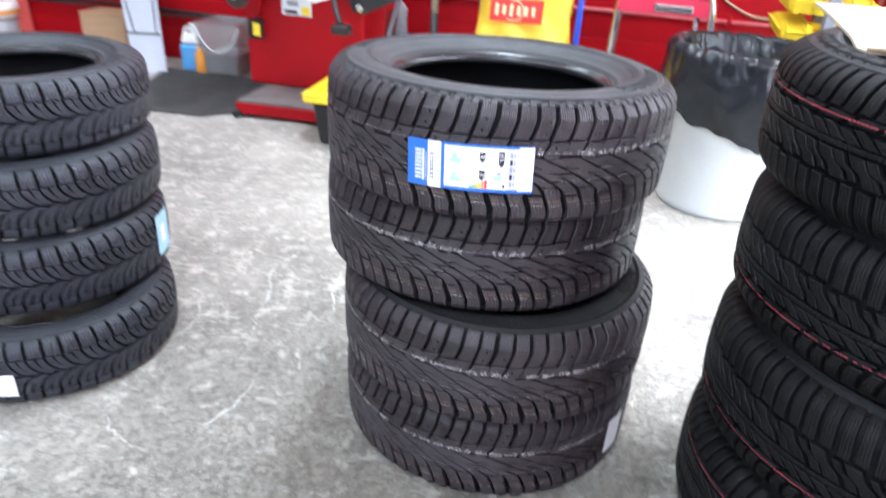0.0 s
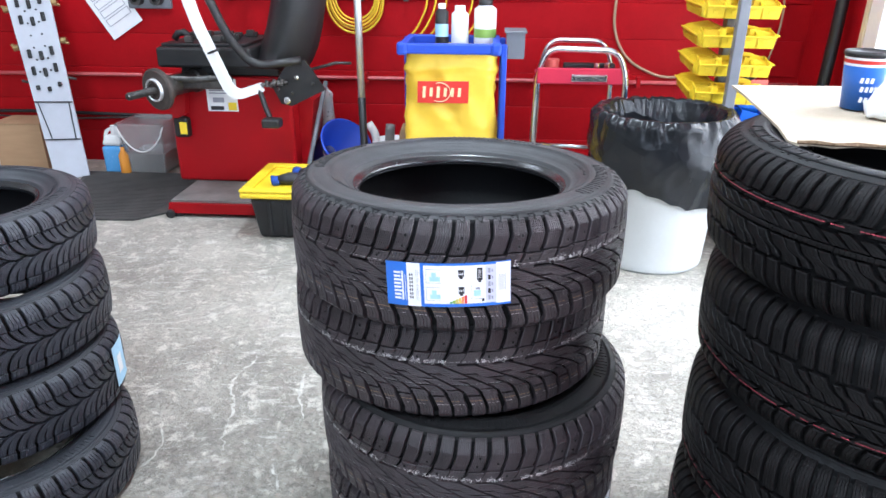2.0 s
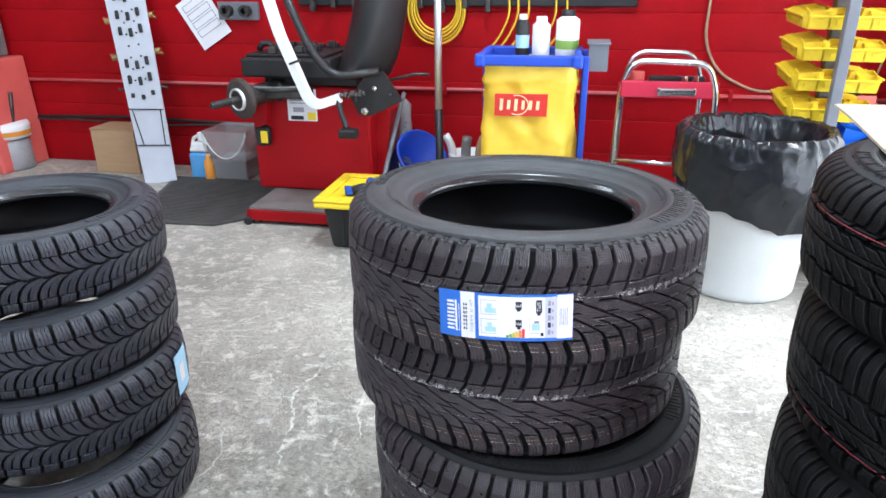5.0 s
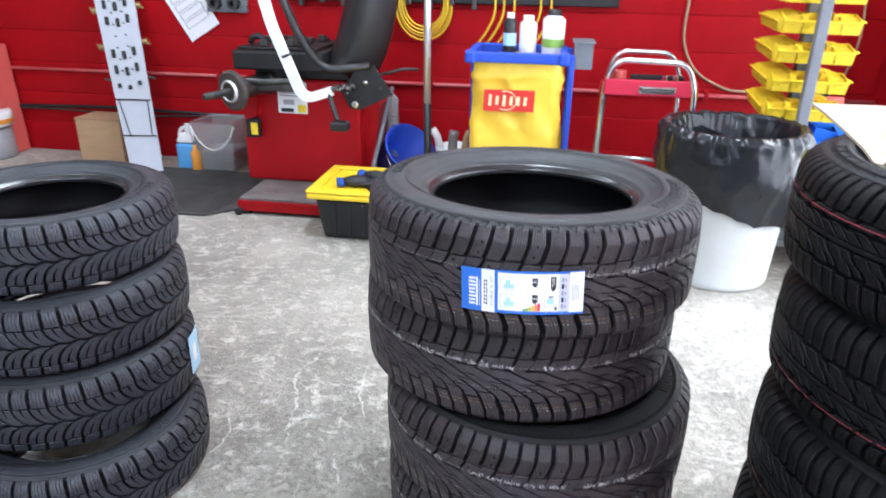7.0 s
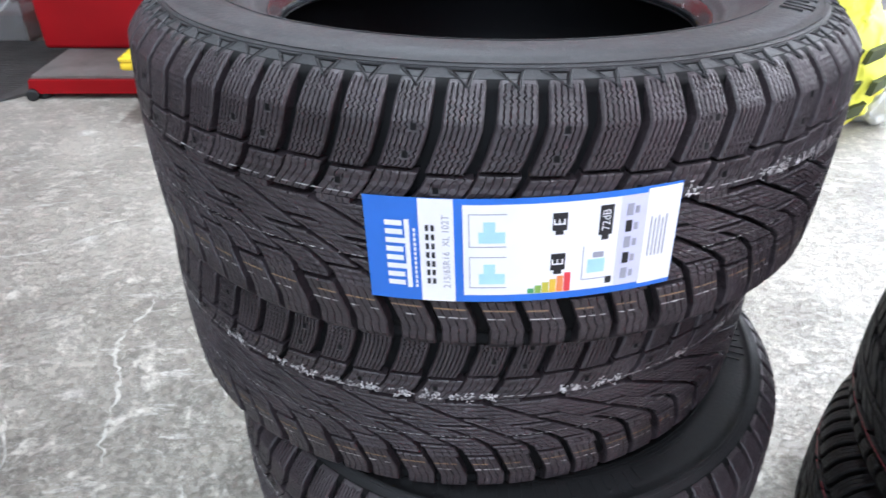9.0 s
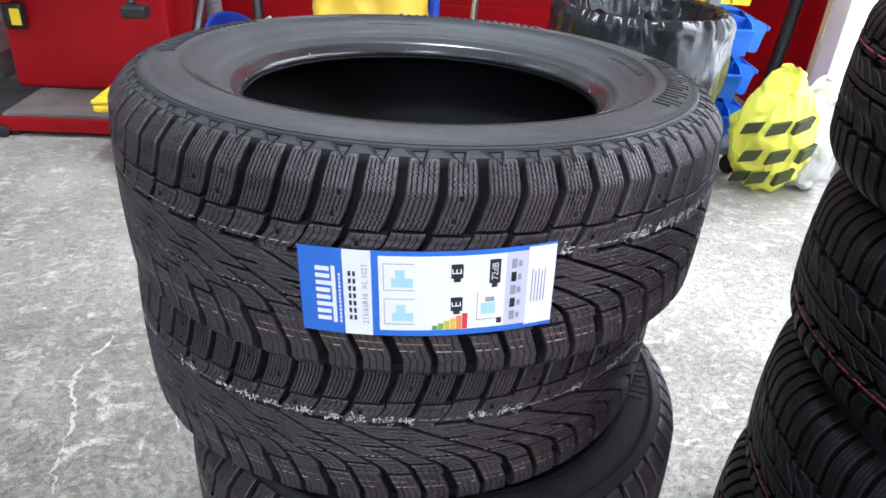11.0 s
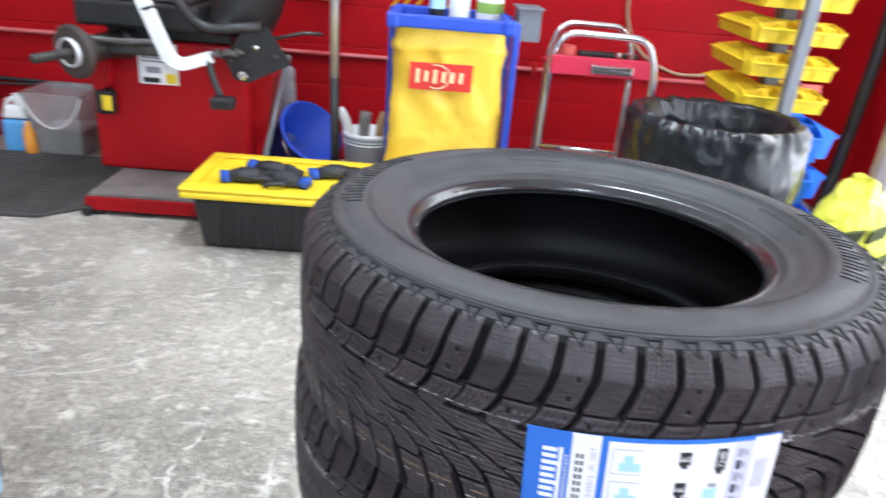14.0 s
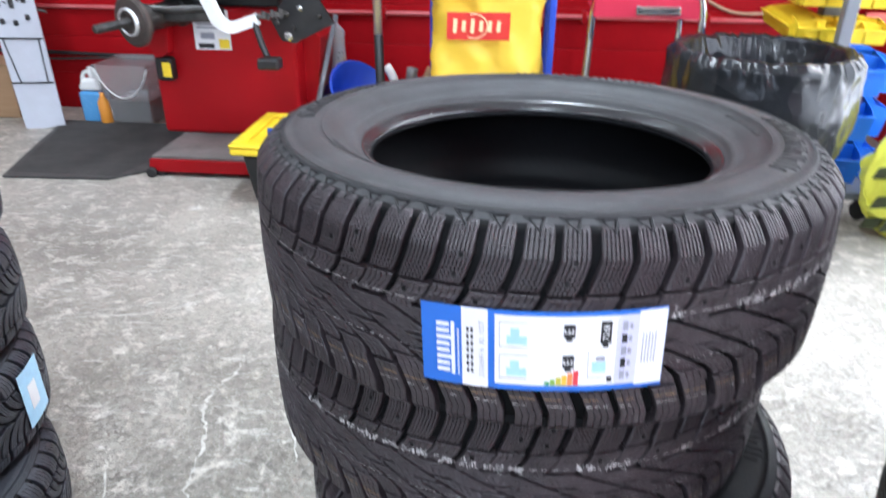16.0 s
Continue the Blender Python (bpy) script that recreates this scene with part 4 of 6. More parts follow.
class Sticker:
    """A paper label bent round a tyre's tread: a runs along it, z across it."""

    def __init__(self, owner, radius, angle, z, roll=0.0, grow=1.0):
        self.owner, self.radius, self.angle, self.z, self.roll, self.grow = owner, radius, radians(angle), z, radians(roll), grow

    def at(self, a, z, lift):
        c, s = math.cos(self.roll), math.sin(self.roll)
        a, z = a * self.grow, z * self.grow
        a, z = a * c - z * s, a * s + z * c + self.z
        r = self.radius + lift
        t = self.angle + a / self.radius
        return (r * math.sin(t), -r * math.cos(t), z)

    def sheet(self, name, a0, a1, z0, z1, lift, mat, parent, label="", skew=0.0, wave=0.0):
        bm = bmesh.new()
        n = max(1, int((a1 - a0) / 0.008))
        cols = []
        for k in range(n + 1):
            a = a0 + (a1 - a0) * k / n
            w = wave * math.sin(a * 190) + wave * 0.6 * math.sin(a * 71 + 1)
            cols.append([bm.verts.new(self.at(a + skew * (z - z0), z, d + w)) for z, d in ((z0, lift), (z1, lift), (z1, lift - 0.0004), (z0, lift - 0.0004))])
        for p, q in zip(cols, cols[1:]):
            for j in range(4):
                bm.faces.new((p[j], q[j], q[(j + 1) % 4], p[(j + 1) % 4]))
        bm.faces.new(cols[0])
        bm.faces.new(cols[-1][::-1])
        bmesh.ops.recalc_face_normals(bm, faces=bm.faces)
        return part(name, bm, mat, parent, label)

    def lettering(self, body, size, a, z, lift, mat, parent, upright=True, name="lettering"):
        vs, fs = letters(body, size)
        me = bpy.data.meshes.new(name)
        if upright:
            pts = [self.at(a - y, z + x, lift) for x, y, _ in vs]
        else:
            pts = [self.at(a + x, z + y, lift) for x, y, _ in vs]
        me.from_pydata(pts, [], fs)
        return part_mesh(name, me, mat, parent)


# energy label on the top snow tyre
s = Sticker(middle[0], 0.3442, 0.05, -0.0115, 2.4, 1.06)
paper = s.sheet("label", -0.099, 0.099, -0.037, 0.037, 0.0012, INK_BLUE, middle[0], "blue and white paper tyre label")
s.sheet("name_strip", -0.0645, -0.043, -0.0368, 0.0368, 0.0016, PAPER, paper, "white strip with black print")
s.sheet("rating_panel", -0.0375, 0.0755, -0.0315, 0.033, 0.0016, PAPER, paper, "white panel of tyre ratings")
s.sheet("icon_strip", 0.0585, 0.0757, -0.0315, 0.033, 0.0019, INK_LILAC, paper)
s.sheet("end_panel", 0.0757, 0.0985, -0.0335, 0.0355, 0.0016, PAPER, paper)
# maker's mark as plain strokes
for k in range(8):
    h = 0.0115 if k in (2, 5) else 0.0085
    s.sheet("stroke", -0.086, -0.0865 + h + 0.003, -0.026 + k * 0.0062, -0.0225 + k * 0.0062, 0.0016, PAPER, paper, skew=0.0)
s.sheet("stroke", -0.0735, -0.0705, -0.0275, 0.022, 0.0016, PAPER, paper)
for k in range(13):
    s.sheet("stroke", -0.0682, -0.0668, -0.027 + k * 0.0034, -0.0248 + k * 0.0034, 0.0016, PAPER, paper)
for k in range(7):
    for q in range(2):
        s.sheet("stroke", -0.0605 + q * 0.0035, -0.0585 + q * 0.0035, -0.0235 + k * 0.0064, -0.0195 + k * 0.0064, 0.0019, INK_BLACK, paper)
s.lettering("215/65R16  XL 102T", 0.0062, -0.0478, 0.0, 0.0019, INK_GREY, paper)
for zc in (0.0155, -0.0145):
    for a0, a1, z0, z1 in ((-0.034, -0.0335, -0.011, 0.011), (-0.034, -0.011, 0.011, 0.0115), (-0.034, -0.011, -0.0115, -0.011)):
        s.sheet("outline", a0, a1, zc + z0, zc + z1, 0.0019, INK_GREY, paper)
    s.sheet("pictogram", -0.028, -0.012, zc - 0.0085, zc - 0.001, 0.0019, INK_PALE, paper)
    s.sheet("pictogram", -0.025, -0.018, zc - 0.002, zc + 0.006, 0.00195, INK_PALE, paper)
for zc in (0.0195, -0.009):
    s.sheet("arrow", 0.0165, 0.0255, zc - 0.0055, zc + 0.0065, 0.0019, INK_BLACK, paper)
    s.sheet("arrow", 0.0185, 0.0235, zc - 0.0085, zc - 0.0055, 0.0019, INK_BLACK, paper)
    s.lettering("E", 0.0105, 0.021, zc + 0.0005, 0.0023, PAPER, paper)
s.sheet("arrow", 0.0455, 0.054, 0.008, 0.0285, 0.0019, INK_BLACK, paper)
s.sheet("arrow", 0.0475, 0.052, 0.0045, 0.008, 0.0019, INK_BLACK, paper)
s.lettering("72dB", 0.0072, 0.0498, 0.0185, 0.0023, PAPER, paper)
s.sheet("outline", 0.0365, 0.037, -0.0235, 0.001, 0.0019, INK_GREY, paper)
s.sheet("outline", 0.0365, 0.053, -0.024, -0.0235, 0.0019, INK_GREY, paper)
s.sheet("pictogram", 0.040, 0.051, -0.019, -0.009, 0.0019, INK_PALE, paper)
s.sheet("pictogram", 0.043, 0.050, -0.008, -0.004, 0.0019, INK_GREY, paper)
s.sheet("mark", 0.0525, 0.0565, -0.0285, -0.0235, 0.0019, INK_BLACK, paper)
for k, mat in enumerate(GRADE):
    s.sheet("grade_bar", 0.0025 + k * 0.0046, 0.0066 + k * 0.0046, -0.031, -0.0275 + k * 0.0021, 0.0019, mat, paper)
for k in range(5):
    s.sheet("icon", 0.0625, 0.0665, -0.0265 + k * 0.0115, -0.0185 + k * 0.0115, 0.0023, INK_BLACK if k % 2 else INK_GREY, paper)
    s.sheet("icon", 0.068, 0.0705, -0.0255 + k * 0.0115, -0.0205 + k * 0.0115, 0.0023, INK_GREY, paper)
for k in range(5):
    s.sheet("line", 0.0795 + k * 0.0026, 0.0803 + k * 0.0026, -0.013, 0.016 - 0.002 * (k % 2), 0.0019, INK_GREY, paper)

# small stickers on other tyres
s = Sticker(middle[3], 0.3442, 62 - 305, -0.012)
s.sheet("label", -0.03, 0.03, -0.045, 0.045, 0.0014, PAPER, middle[3], "small white paper sticker")
s = Sticker(side_stack[2], 0.3075, 104 - 170, 0.012)
tag = s.sheet("label", -0.04, 0.04, -0.058, 0.054, 0.0014, INK_PALE, side_stack[2], "light blue paper sticker")
s.sheet("stroke", -0.02, 0.01, -0.03, 0.02, 0.0018, PAPER, tag)
s = Sticker(side_stack[3], 0.3075, 12 - 260, -0.02)
s.sheet("label", -0.06, 0.06, -0.03, 0.03, 0.0014, PAPER, side_stack[3], "white paper sticker")

# ---- on the chunky stack: cardboard, cup, cloth ----
card = thing("cardboard_sheet", "torn flat piece of pale cardboard lying on the tyre stack", "cardboard")
bm = bmesh.new()
outline = [(0.61, 0.32), (0.597, 0.2), (0.58, 0.05), (0.563, -0.1), (0.548, -0.19), (0.558, -0.209), (0.585, -0.205), (0.61, -0.221), (0.65, -0.214), (0.69, -0.228), (0.73, -0.222), (0.79, -0.24), (0.80, -0.252), (0.87, -0.256), (0.97, -0.25), (1.13, -0.23), (1.14, 0.1), (1.1, 0.33), (0.85, 0.345)]
top = [bm.verts.new((x, y, 0.9605 + 0.003 * math.sin(x * 11 + y * 7) - 0.0035 * (y < -0.15))) for x, y in outline]
low = [bm.verts.new((v.co.x, v.co.y, v.co.z - 0.005)) for v in top]
bm.faces.new(top[::-1])
bm.faces.new(low)
for i in range(len(top)):
    j = (i + 1) % len(top)
    bm.faces.new((top[i], top[j], low[j], low[i]))
bmesh.ops.recalc_face_normals(bm, faces=bm.faces)
sheet_ob = part("sheet", bm, PALE_CARD, card)
bm = bmesh.new()
sweep(bm, [(0.556, -0.2095, 0.9565), (0.585, -0.2065, 0.9555), (0.61, -0.2225, 0.9565), (0.65, -0.2155, 0.9555), (0.69, -0.2295, 0.956), (0.73, -0.2235, 0.955), (0.79, -0.2415, 0.955), (0.80, -0.2535, 0.9535), (0.87, -0.2575, 0.953)], [0.003, 0.0042, 0.003, 0.0045, 0.0032, 0.004, 0.003, 0.0042, 0.003], 5)
part("torn_edge", bm, CARD_EDGE, card, "ragged corrugated edge")

cup = thing("paper_cup", "blue paper coffee cup with a striped rim and dark lid", "cup", pose(0.772, 0.06, 0.9635, 0, 0, 0))
bm = bmesh.new()
revolve(bm, [(0.0, 0.004), (0.029, 0.004), (0.03, 0.0), (0.0385, 0.083)], 40)
part("body", bm, INK_BLUE, cup, "blue printed paper", smooth=True)
for z0, z1, mat in ((0.0832, 0.088, PAPER), (0.0882, 0.095, SIGN_RED), (0.0952, 0.0995, PAPER), (0.0997, 0.103, INK_BLACK)):
    bm = bmesh.new()
    r = lambda z: 0.030 + z * 0.1025
    revolve(bm, [(r(z0), z0), (r(z1), z1)], 40)
    part("band", bm, mat, cup, smooth=True)
bm = bmesh.new()
revolve(bm, [(0.0405, 0.1032), (0.0432, 0.1034), (0.0432, 0.107), (0.0405, 0.111), (0.039, 0.1085), (0.0, 0.1085)], 40)
part("lid", bm, BLACK, cup, "dark plastic lid", smooth=True)
for row, n, z in ((0, 3, 0.058), (1, 5, 0.041), (2, 2, 0.021)):
    for k in range(n):
        a = radians(-118 + k * 14 + row * 4)
        rr = 0.0308 + z * 0.1025
        bm = bmesh.new()
        box(bm, -0.0028, 0.0028, -0.0006, 0.0006, -0.005, 0.005, m=pose(rr * math.cos(a), rr * math.sin(a), z, 0, 8, math.degrees(a) + 90))
        part("print", bm, PAPER, cup)

cloth = thing("rag", "crumpled white shop cloth on the cardboard", "cloth", pose(0.806, -0.026, 0.9625))
bm = bmesh.new()
bmesh.ops.create_icosphere(bm, subdivisions=4, radius=1.0)
for v in bm.verts:
    n = noise.noise_vector(v.co * 1.9)
    v.co = Vector((v.co.x * 0.056, v.co.y * 0.046, max(v.co.z, -0.25) * 0.058 + 0.014)) + n * 0.012
    v.co.z = max(v.co.z, 0.001)
part("folds", bm, WHITE, cloth, smooth=True)

# ---- wheel balancer ----
bal = thing("wheel_balancer", "red wheel balancer with a black hood and grey foot plate", "machine")
bm = bmesh.new()
slab(bm, [(-1.59, 0.022), (-0.93, 0.022), (-0.93, 0.075), (-1.58, 0.075)], 1.845, 2.62)
part("base", bm, RED_STEEL, bal, "red enamelled base tray")
bm = bmesh.new()
slab(bm, [(-1.575, 0.076), (-0.935, 0.076), (-0.935, 0.088), (-1.572, 0.088)], 1.86, 2.2)
part("foot_plate", bm, GREY_PLATE, bal, "worn grey foot plate")
for x, y in ((-1.55, 1.88), (-0.97, 1.88), (-1.55, 2.57), (-0.97, 2.57)):
    bm = bmesh.new()
    revolve(bm, [(0, 0), (0.03, 0), (0.03, 0.023), (0, 0.023)], 16, pose(x, y, 0))
    part("foot", bm, BLACK, bal)
bm = bmesh.new()
box(bm, -1.665, -1.0, 2.185, 2.61, 0.089, 0.66, 0.018, seg=3)
part("body", bm, RED_STEEL, bal, "red sheet steel cabinet", smooth=False)
bm = bmesh.new()
slab(bm, [(-1.0, 0.09), (-0.965, 0.09), (-0.915, 0.52), (-1.0, 0.6)], 2.3, 2.6)
part("side_cabinet", bm, RED_STEEL, bal)
sticker = bm = bmesh.new()
box(bm, -1.452, -1.288, 2.181, 2.184, 0.478, 0.648, 0)
plate = part("warning_label", bm, PAPER, bal, "white warning label with yellow band")
for x0, x1, z0, z1, mat in ((-1.448, -1.4, 0.625, 0.644, YELLOW), (-1.435, -1.365, 0.485, 0.505, INK_BLACK), (-1.34, -1.295, 0.485, 0.525, YELLOW),
                            (-1.435, -1.31, 0.60, 0.606, INK_GREY), (-1.435, -1.33, 0.585, 0.591, INK_GREY), (-1.435, -1.32, 0.57, 0.576, INK_GREY),
                            (-1.42, -1.36, 0.525, 0.55, INK_GREY)):
    bm = bmesh.new()
    box(bm, x0, x1, 2.1775, 2.1805, z0, z1)
    part("print", bm, mat, plate)
# weight tray on top
bm = bmesh.new()
box(bm, -1.645, -1.16, 2.08, 2.62, 0.716, 0.814, 0.012)
box(bm, -1.58, -1.06, 2.2, 2.6, 0.661, 0.715, 0.008)
box(bm, -1.63, -1.2, 2.12, 2.58, 0.815, 0.829, 0.004)
part("weight_tray", bm, BLACK, bal, "black plastic weight tray")
bm = bmesh.new()
rng = random.Random(3)
for k in range(26):
    x, y = rng.uniform(-1.60, -1.25), rng.uniform(2.14, 2.5)
    box(bm, x - 0.02, x + 0.02, y - 0.015, y + 0.015, 0.830, 0.837 + rng.uniform(0.004, 0.03), 0.004, m=None)
tagged(part("weight", bm, DARK_STEEL, bal, "heap of small wheel weights"), kind="stuff")
bm = bmesh.new()
sweep(bm, [(-1.59, 2.2, 0.842), (-1.57, 2.2, 0.87), (-1.54, 2.21, 0.875), (-1.51, 2.2, 0.856)], 0.018, 8)
part("tool", bm, BLACK, bal, smooth=True)
# shaft, flange and threaded spindle
axis = Vector((-0.42, -0.9, -0.05)).normalized()
c0 = Vector((-1.483, 2.23, 0.64))
turn = axis.to_track_quat("Z", "Y").to_matrix().to_4x4()
m_ax = Matrix.Translation(c0) @ turn
bm = bmesh.new()
revolve(bm, [(0, 0), (0.06, 0), (0.062, 0.06), (0.052, 0.07), (0.05, 0.22), (0.062, 0.225), (0.062, 0.27), (0.0, 0.27)], 32, m_ax)
part("shaft_housing", bm, DARK_STEEL, bal, "oily dark steel shaft housing", smooth=False)
bm = bmesh.new()
revolve(bm, [(0, 0.272), (0.09, 0.272), (0.103, 0.279), (0.103, 0.296), (0.092, 0.303), (0.048, 0.305), (0.046, 0.315), (0.036, 0.318), (0.034, 0.309), (0, 0.309)], 40, m_ax)
part("flange", bm, RUSTY, bal, "dark steel flange disc")
bm = bmesh.new()
revolve(bm, [(0.046, 0.3135), (0.047, 0.319), (0.051, 0.321), (0.056, 0.318), (0.057, 0.3035)], 40, m_ax)
part("bright_ring", bm, ALU, bal, "worn bright ring on the flange", smooth=True)
bm = bmesh.new()
revolve(bm, [(0, -0.012), (0.016, -0.012), (0.022, -0.008), (0.022, 0.008), (0.016, 0.012), (0, 0.012)], 20, pose(-1.572, 1.832, 0.022, 90, 0, 20))
part("caster", bm, BLACK, bal, "small black corner wheel")
bm = bmesh.new()
pr = [(0, 0.31), (0.018, 0.31)]
for k in range(26):
    pr += [(0.0185, 0.312 + k * 0.006), (0.0155, 0.315 + k * 0.006)]
pr += [(0.014, 0.47), (0, 0.473)]
revolve(bm, pr, 20, m_ax)
part("spindle", bm, DARK_STEEL, bal, "threaded steel spindle")
bm = bmesh.new()
box(bm, -1.68, -1.3, 2.05, 2.2, 0.615, 0.66, 0.01)
sweep(bm, [(-1.6, 2.03, 0.67), (-1.45, 2.04, 0.665), (-1.3, 2.06, 0.672)], 0.016, 10)
part("shaft_bracket", bm, DARK_STEEL, bal)
# dark gap in the cabinet under the shaft
bm = bmesh.new()
slab(bm, [(-1.665, 0.6), (-1.54, 0.6), (-1.56, 0.47), (-1.61, 0.44), (-1.665, 0.52)], 2.13, 2.184)
part("shroud", bm, RED_STEEL, bal)
# tape measure on the front
bm = bmesh.new()
box(bm, -1.63, -1.55, 2.12, 2.178, 0.345, 0.45, 0.016, seg=3)
tape = part("measuring_tape", bm, BLACK, bal, "black and yellow pull-out measuring tape")
bm = bmesh.new()
box(bm, -1.592, -1.553, 2.112, 2.121, 0.365, 0.43, 0.004)
part("badge", bm, YELLOW, tape)
# hood: a bulging black guard
bm = bmesh.new()
left = [(-1.30, 0.735), (-1.215, 0.70), (-1.165, 0.80), (-1.125, 0.90), (-1.09, 1.02), (-1.06, 1.16), (-1.05, 1.3)]
right = [(-0.93, 0.695), (-0.90, 0.73), (-0.865, 0.80), (-0.835, 0.90), (-0.81, 1.02), (-0.785, 1.16), (-0.78, 1.3)]
grid = []
for (xa, za), (xb, zb) in zip(left, right):
    row = []
    for k in range(13):
        s = k / 12
        row.append(bm.verts.new((xa + (xb - xa) * s, 2.26 - 0.16 * math.sin(math.pi * s) ** 0.8 + 0.006 * noise.noise(Vector((s * 6, za * 9, 0))), za + (zb - za) * s)))
    grid.append(row)
for r0, r1 in zip(grid, grid[1:]):
    for k in range(12):
        bm.faces.new((r0[k], r0[k + 1], r1[k + 1], r1[k]))
bmesh.ops.recalc_face_normals(bm, faces=bm.faces)
got = bmesh.ops.extrude_face_region(bm, geom=bm.faces[:])
for v in got["geom"]:
    if isinstance(v, bmesh.types.BMVert):
        v.co.y += 0.02
bmesh.ops.recalc_face_normals(bm, faces=bm.faces)
part("hood", bm, BLACK, bal, "bulging black plastic wheel hood", smooth=True)
# white bent hood arm and black tube
bm = bmesh.new()
sweep(bm, rounded([(-1.43, 1.95, 1.22), (-1.36, 1.95, 0.95), (-1.235, 1.95, 0.635), (-1.19, 1.95, 0.61), (-1.075, 1.96, 0.648)], 0.05, 5), 0.031, 4)
part("hood_arm", bm, WHITE_PAINT, bal, "bent white square-tube arm")
bm = bmesh.new()
sweep(bm, rounded([(-1.39, 2.0, 1.25), (-1.235, 2.0, 0.88), (-1.13, 2.02, 0.735), (-0.9, 2.05, 0.765)], 0.08, 6), 0.021, 12)
part("hood_tube", bm, BLACK_STEEL, bal, "bent black tube", smooth=True)
bm = bmesh.new()
sweep(bm, [(-1.29 + 0.034 * math.cos(a), 1.955 + 0.03 * math.sin(a), 0.815 + 0.012 * math.cos(a)) for a in [k * math.tau / 14 for k in range(14)]], 0.006, 6, closed=True)
part("strap", bm, BLACK, bal)
bm = bmesh.new()
slab(bm, [(-1.06, 0.63), (-0.985, 0.73), (-0.885, 0.765), (-0.79, 0.62), (-0.965, 0.535), (-1.02, 0.545)], 2.07, 2.085)
mount = part("hinge_plate", bm, BLACK_STEEL, bal, "black steel hinge plate with bolts")
for x, z, r in ((-0.985, 0.565, 0.018), (-0.93, 0.68, 0.012), (-0.96, 0.6, 0.008), (-0.85, 0.65, 0.008), (-1.03, 0.62, 0.009)):
    bm = bmesh.new()
    revolve(bm, [(0, 0), (r, 0), (r, 0.012), (r * 0.6, 0.016), (0, 0.016)], 12, pose(x, 2.068, z, 90, 0, 0))
    part("bolt", bm, CHROME if r > 0.011 else DARK_STEEL, mount)
bm = bmesh.new()
for k in range(7):
    sweep(bm, [(-1.075 + 0.014 * k, 1.955 + 0.015 * k, 0.652 - 0.004 * (k % 3)), (-1.065 + 0.014 * k, 1.965 + 0.015 * k, 0.662 + 0.012 * (k % 2))], 0.012, 8)
part("clamp", bm, DARK_STEEL, bal, "small clamp of bolts and springs")
bm = bmesh.new()
sweep(bm, rounded([(-1.085, 1.95, 0.635), (-1.06, 1.93, 0.56), (-1.035, 1.915, 0.51)], 0.03), [0.014] * 8, 8)
box(bm, -1.065, -0.975, 1.86, 1.93, 0.465, 0.51, 0.01)
part("gauge_arm", bm, BLACK_STEEL, bal, "black gauge arm with a block end", smooth=False)
bm = bmesh.new()
sweep(bm, [(-0.95, 2.24, 0.68), (-0.78, 2.3, 0.72), (-0.7, 2.3, 0.72)], 0.008, 8)
part("lever", bm, DARK_STEEL, bal, smooth=True)
bm = bmesh.new()
slab(bm, [(-0.944, 0.43), (-0.92, 0.543), (-0.881, 0.50), (-0.897, 0.30), (-0.97, 0.03), (-1.03, 0.0)], 2.612, 2.627)
part("kick_panel", bm, PLATE_WHITE, bal, "scuffed pale steel panel")

# ---- mat, jugs and boxes by the wall ----
mat_ob = thing("floor_mat", "dark ribbed rubber mat on the concrete", "mat")
bm = bmesh.new()
m_lo = [(-2.20, 1.745), (-1.74, 1.77), (-1.60, 1.90), (-1.66, 2.56), (-2.42, 2.56), (-2.33, 2.2)]
lo = [bm.verts.new((x, y, 0.001)) for x, y in m_lo]
hi = [bm.verts.new((x, y, 0.012)) for x, y in m_lo]
bm.faces.new(hi)
for i in range(6):
    bm.faces.new((lo[i], lo[(i + 1) % 6], hi[(i + 1) % 6], hi[i]))
part("sheet", bm, MAT_RUBBER, mat_ob)
bm = bmesh.new()
for k in range(34):
    y = 1.80 + k * 0.0225
    x0 = -2.2 - max(y - 1.75, 0) * 0.27
    box(bm, x0 + 0.02, -1.72 + 0.05 * min(1, (y - 1.77) / 0.2), y, y + 0.008, 0.0118, 0.015)
tagged(part("rib", bm, MAT_RUBBER, mat_ob), kind="stuff")

box_ob = thing("cardboard_box", "plain brown cardboard box against the red wall", "box")
bm = bmesh.new()
box(bm, -3.01, -2.70, 2.60, 2.82, 0.0, 0.285, 0.004)
part("carton", bm, CARDBOARD, box_ob)
bm = bmesh.new()
box(bm, -3.012, -2.698, 2.596, 2.7, 0.286, 0.29, 0.001)
box(bm, -3.012, -2.698, 2.702, 2.824, 0.286, 0.29, 0.001)
part("flap", bm, CARDBOARD, box_ob)

pail = thing("clear_bucket", "square clear plastic bucket with a wire handle", "bucket", pose(-2.035, 2.665, 0))
quarter = pose(0, 0, 0, 0, 0, 45)
bm = bmesh.new()
revolve(bm, [(0, 0), (0.146, 0), (0.154, 0.008), (0.192, 0.305), (0.206, 0.306), (0.206, 0.318), (0.188, 0.318), (0.149, 0.012), (0, 0.006)], 4, quarter)
part("tub", bm, CLEAR_SHELL, pail, "thin clear plastic wall")
bm = bmesh.new()
revolve(bm, [(0, 0.014), (0.138, 0.014), (0.154, 0.13), (0.12, 0.142), (0, 0.137)], 4, quarter)
crumple(bm, 0.006, 14)
part("content", bm, GREY_CLEAR, pail, "grey dirty contents seen through the side")
bm = bmesh.new()
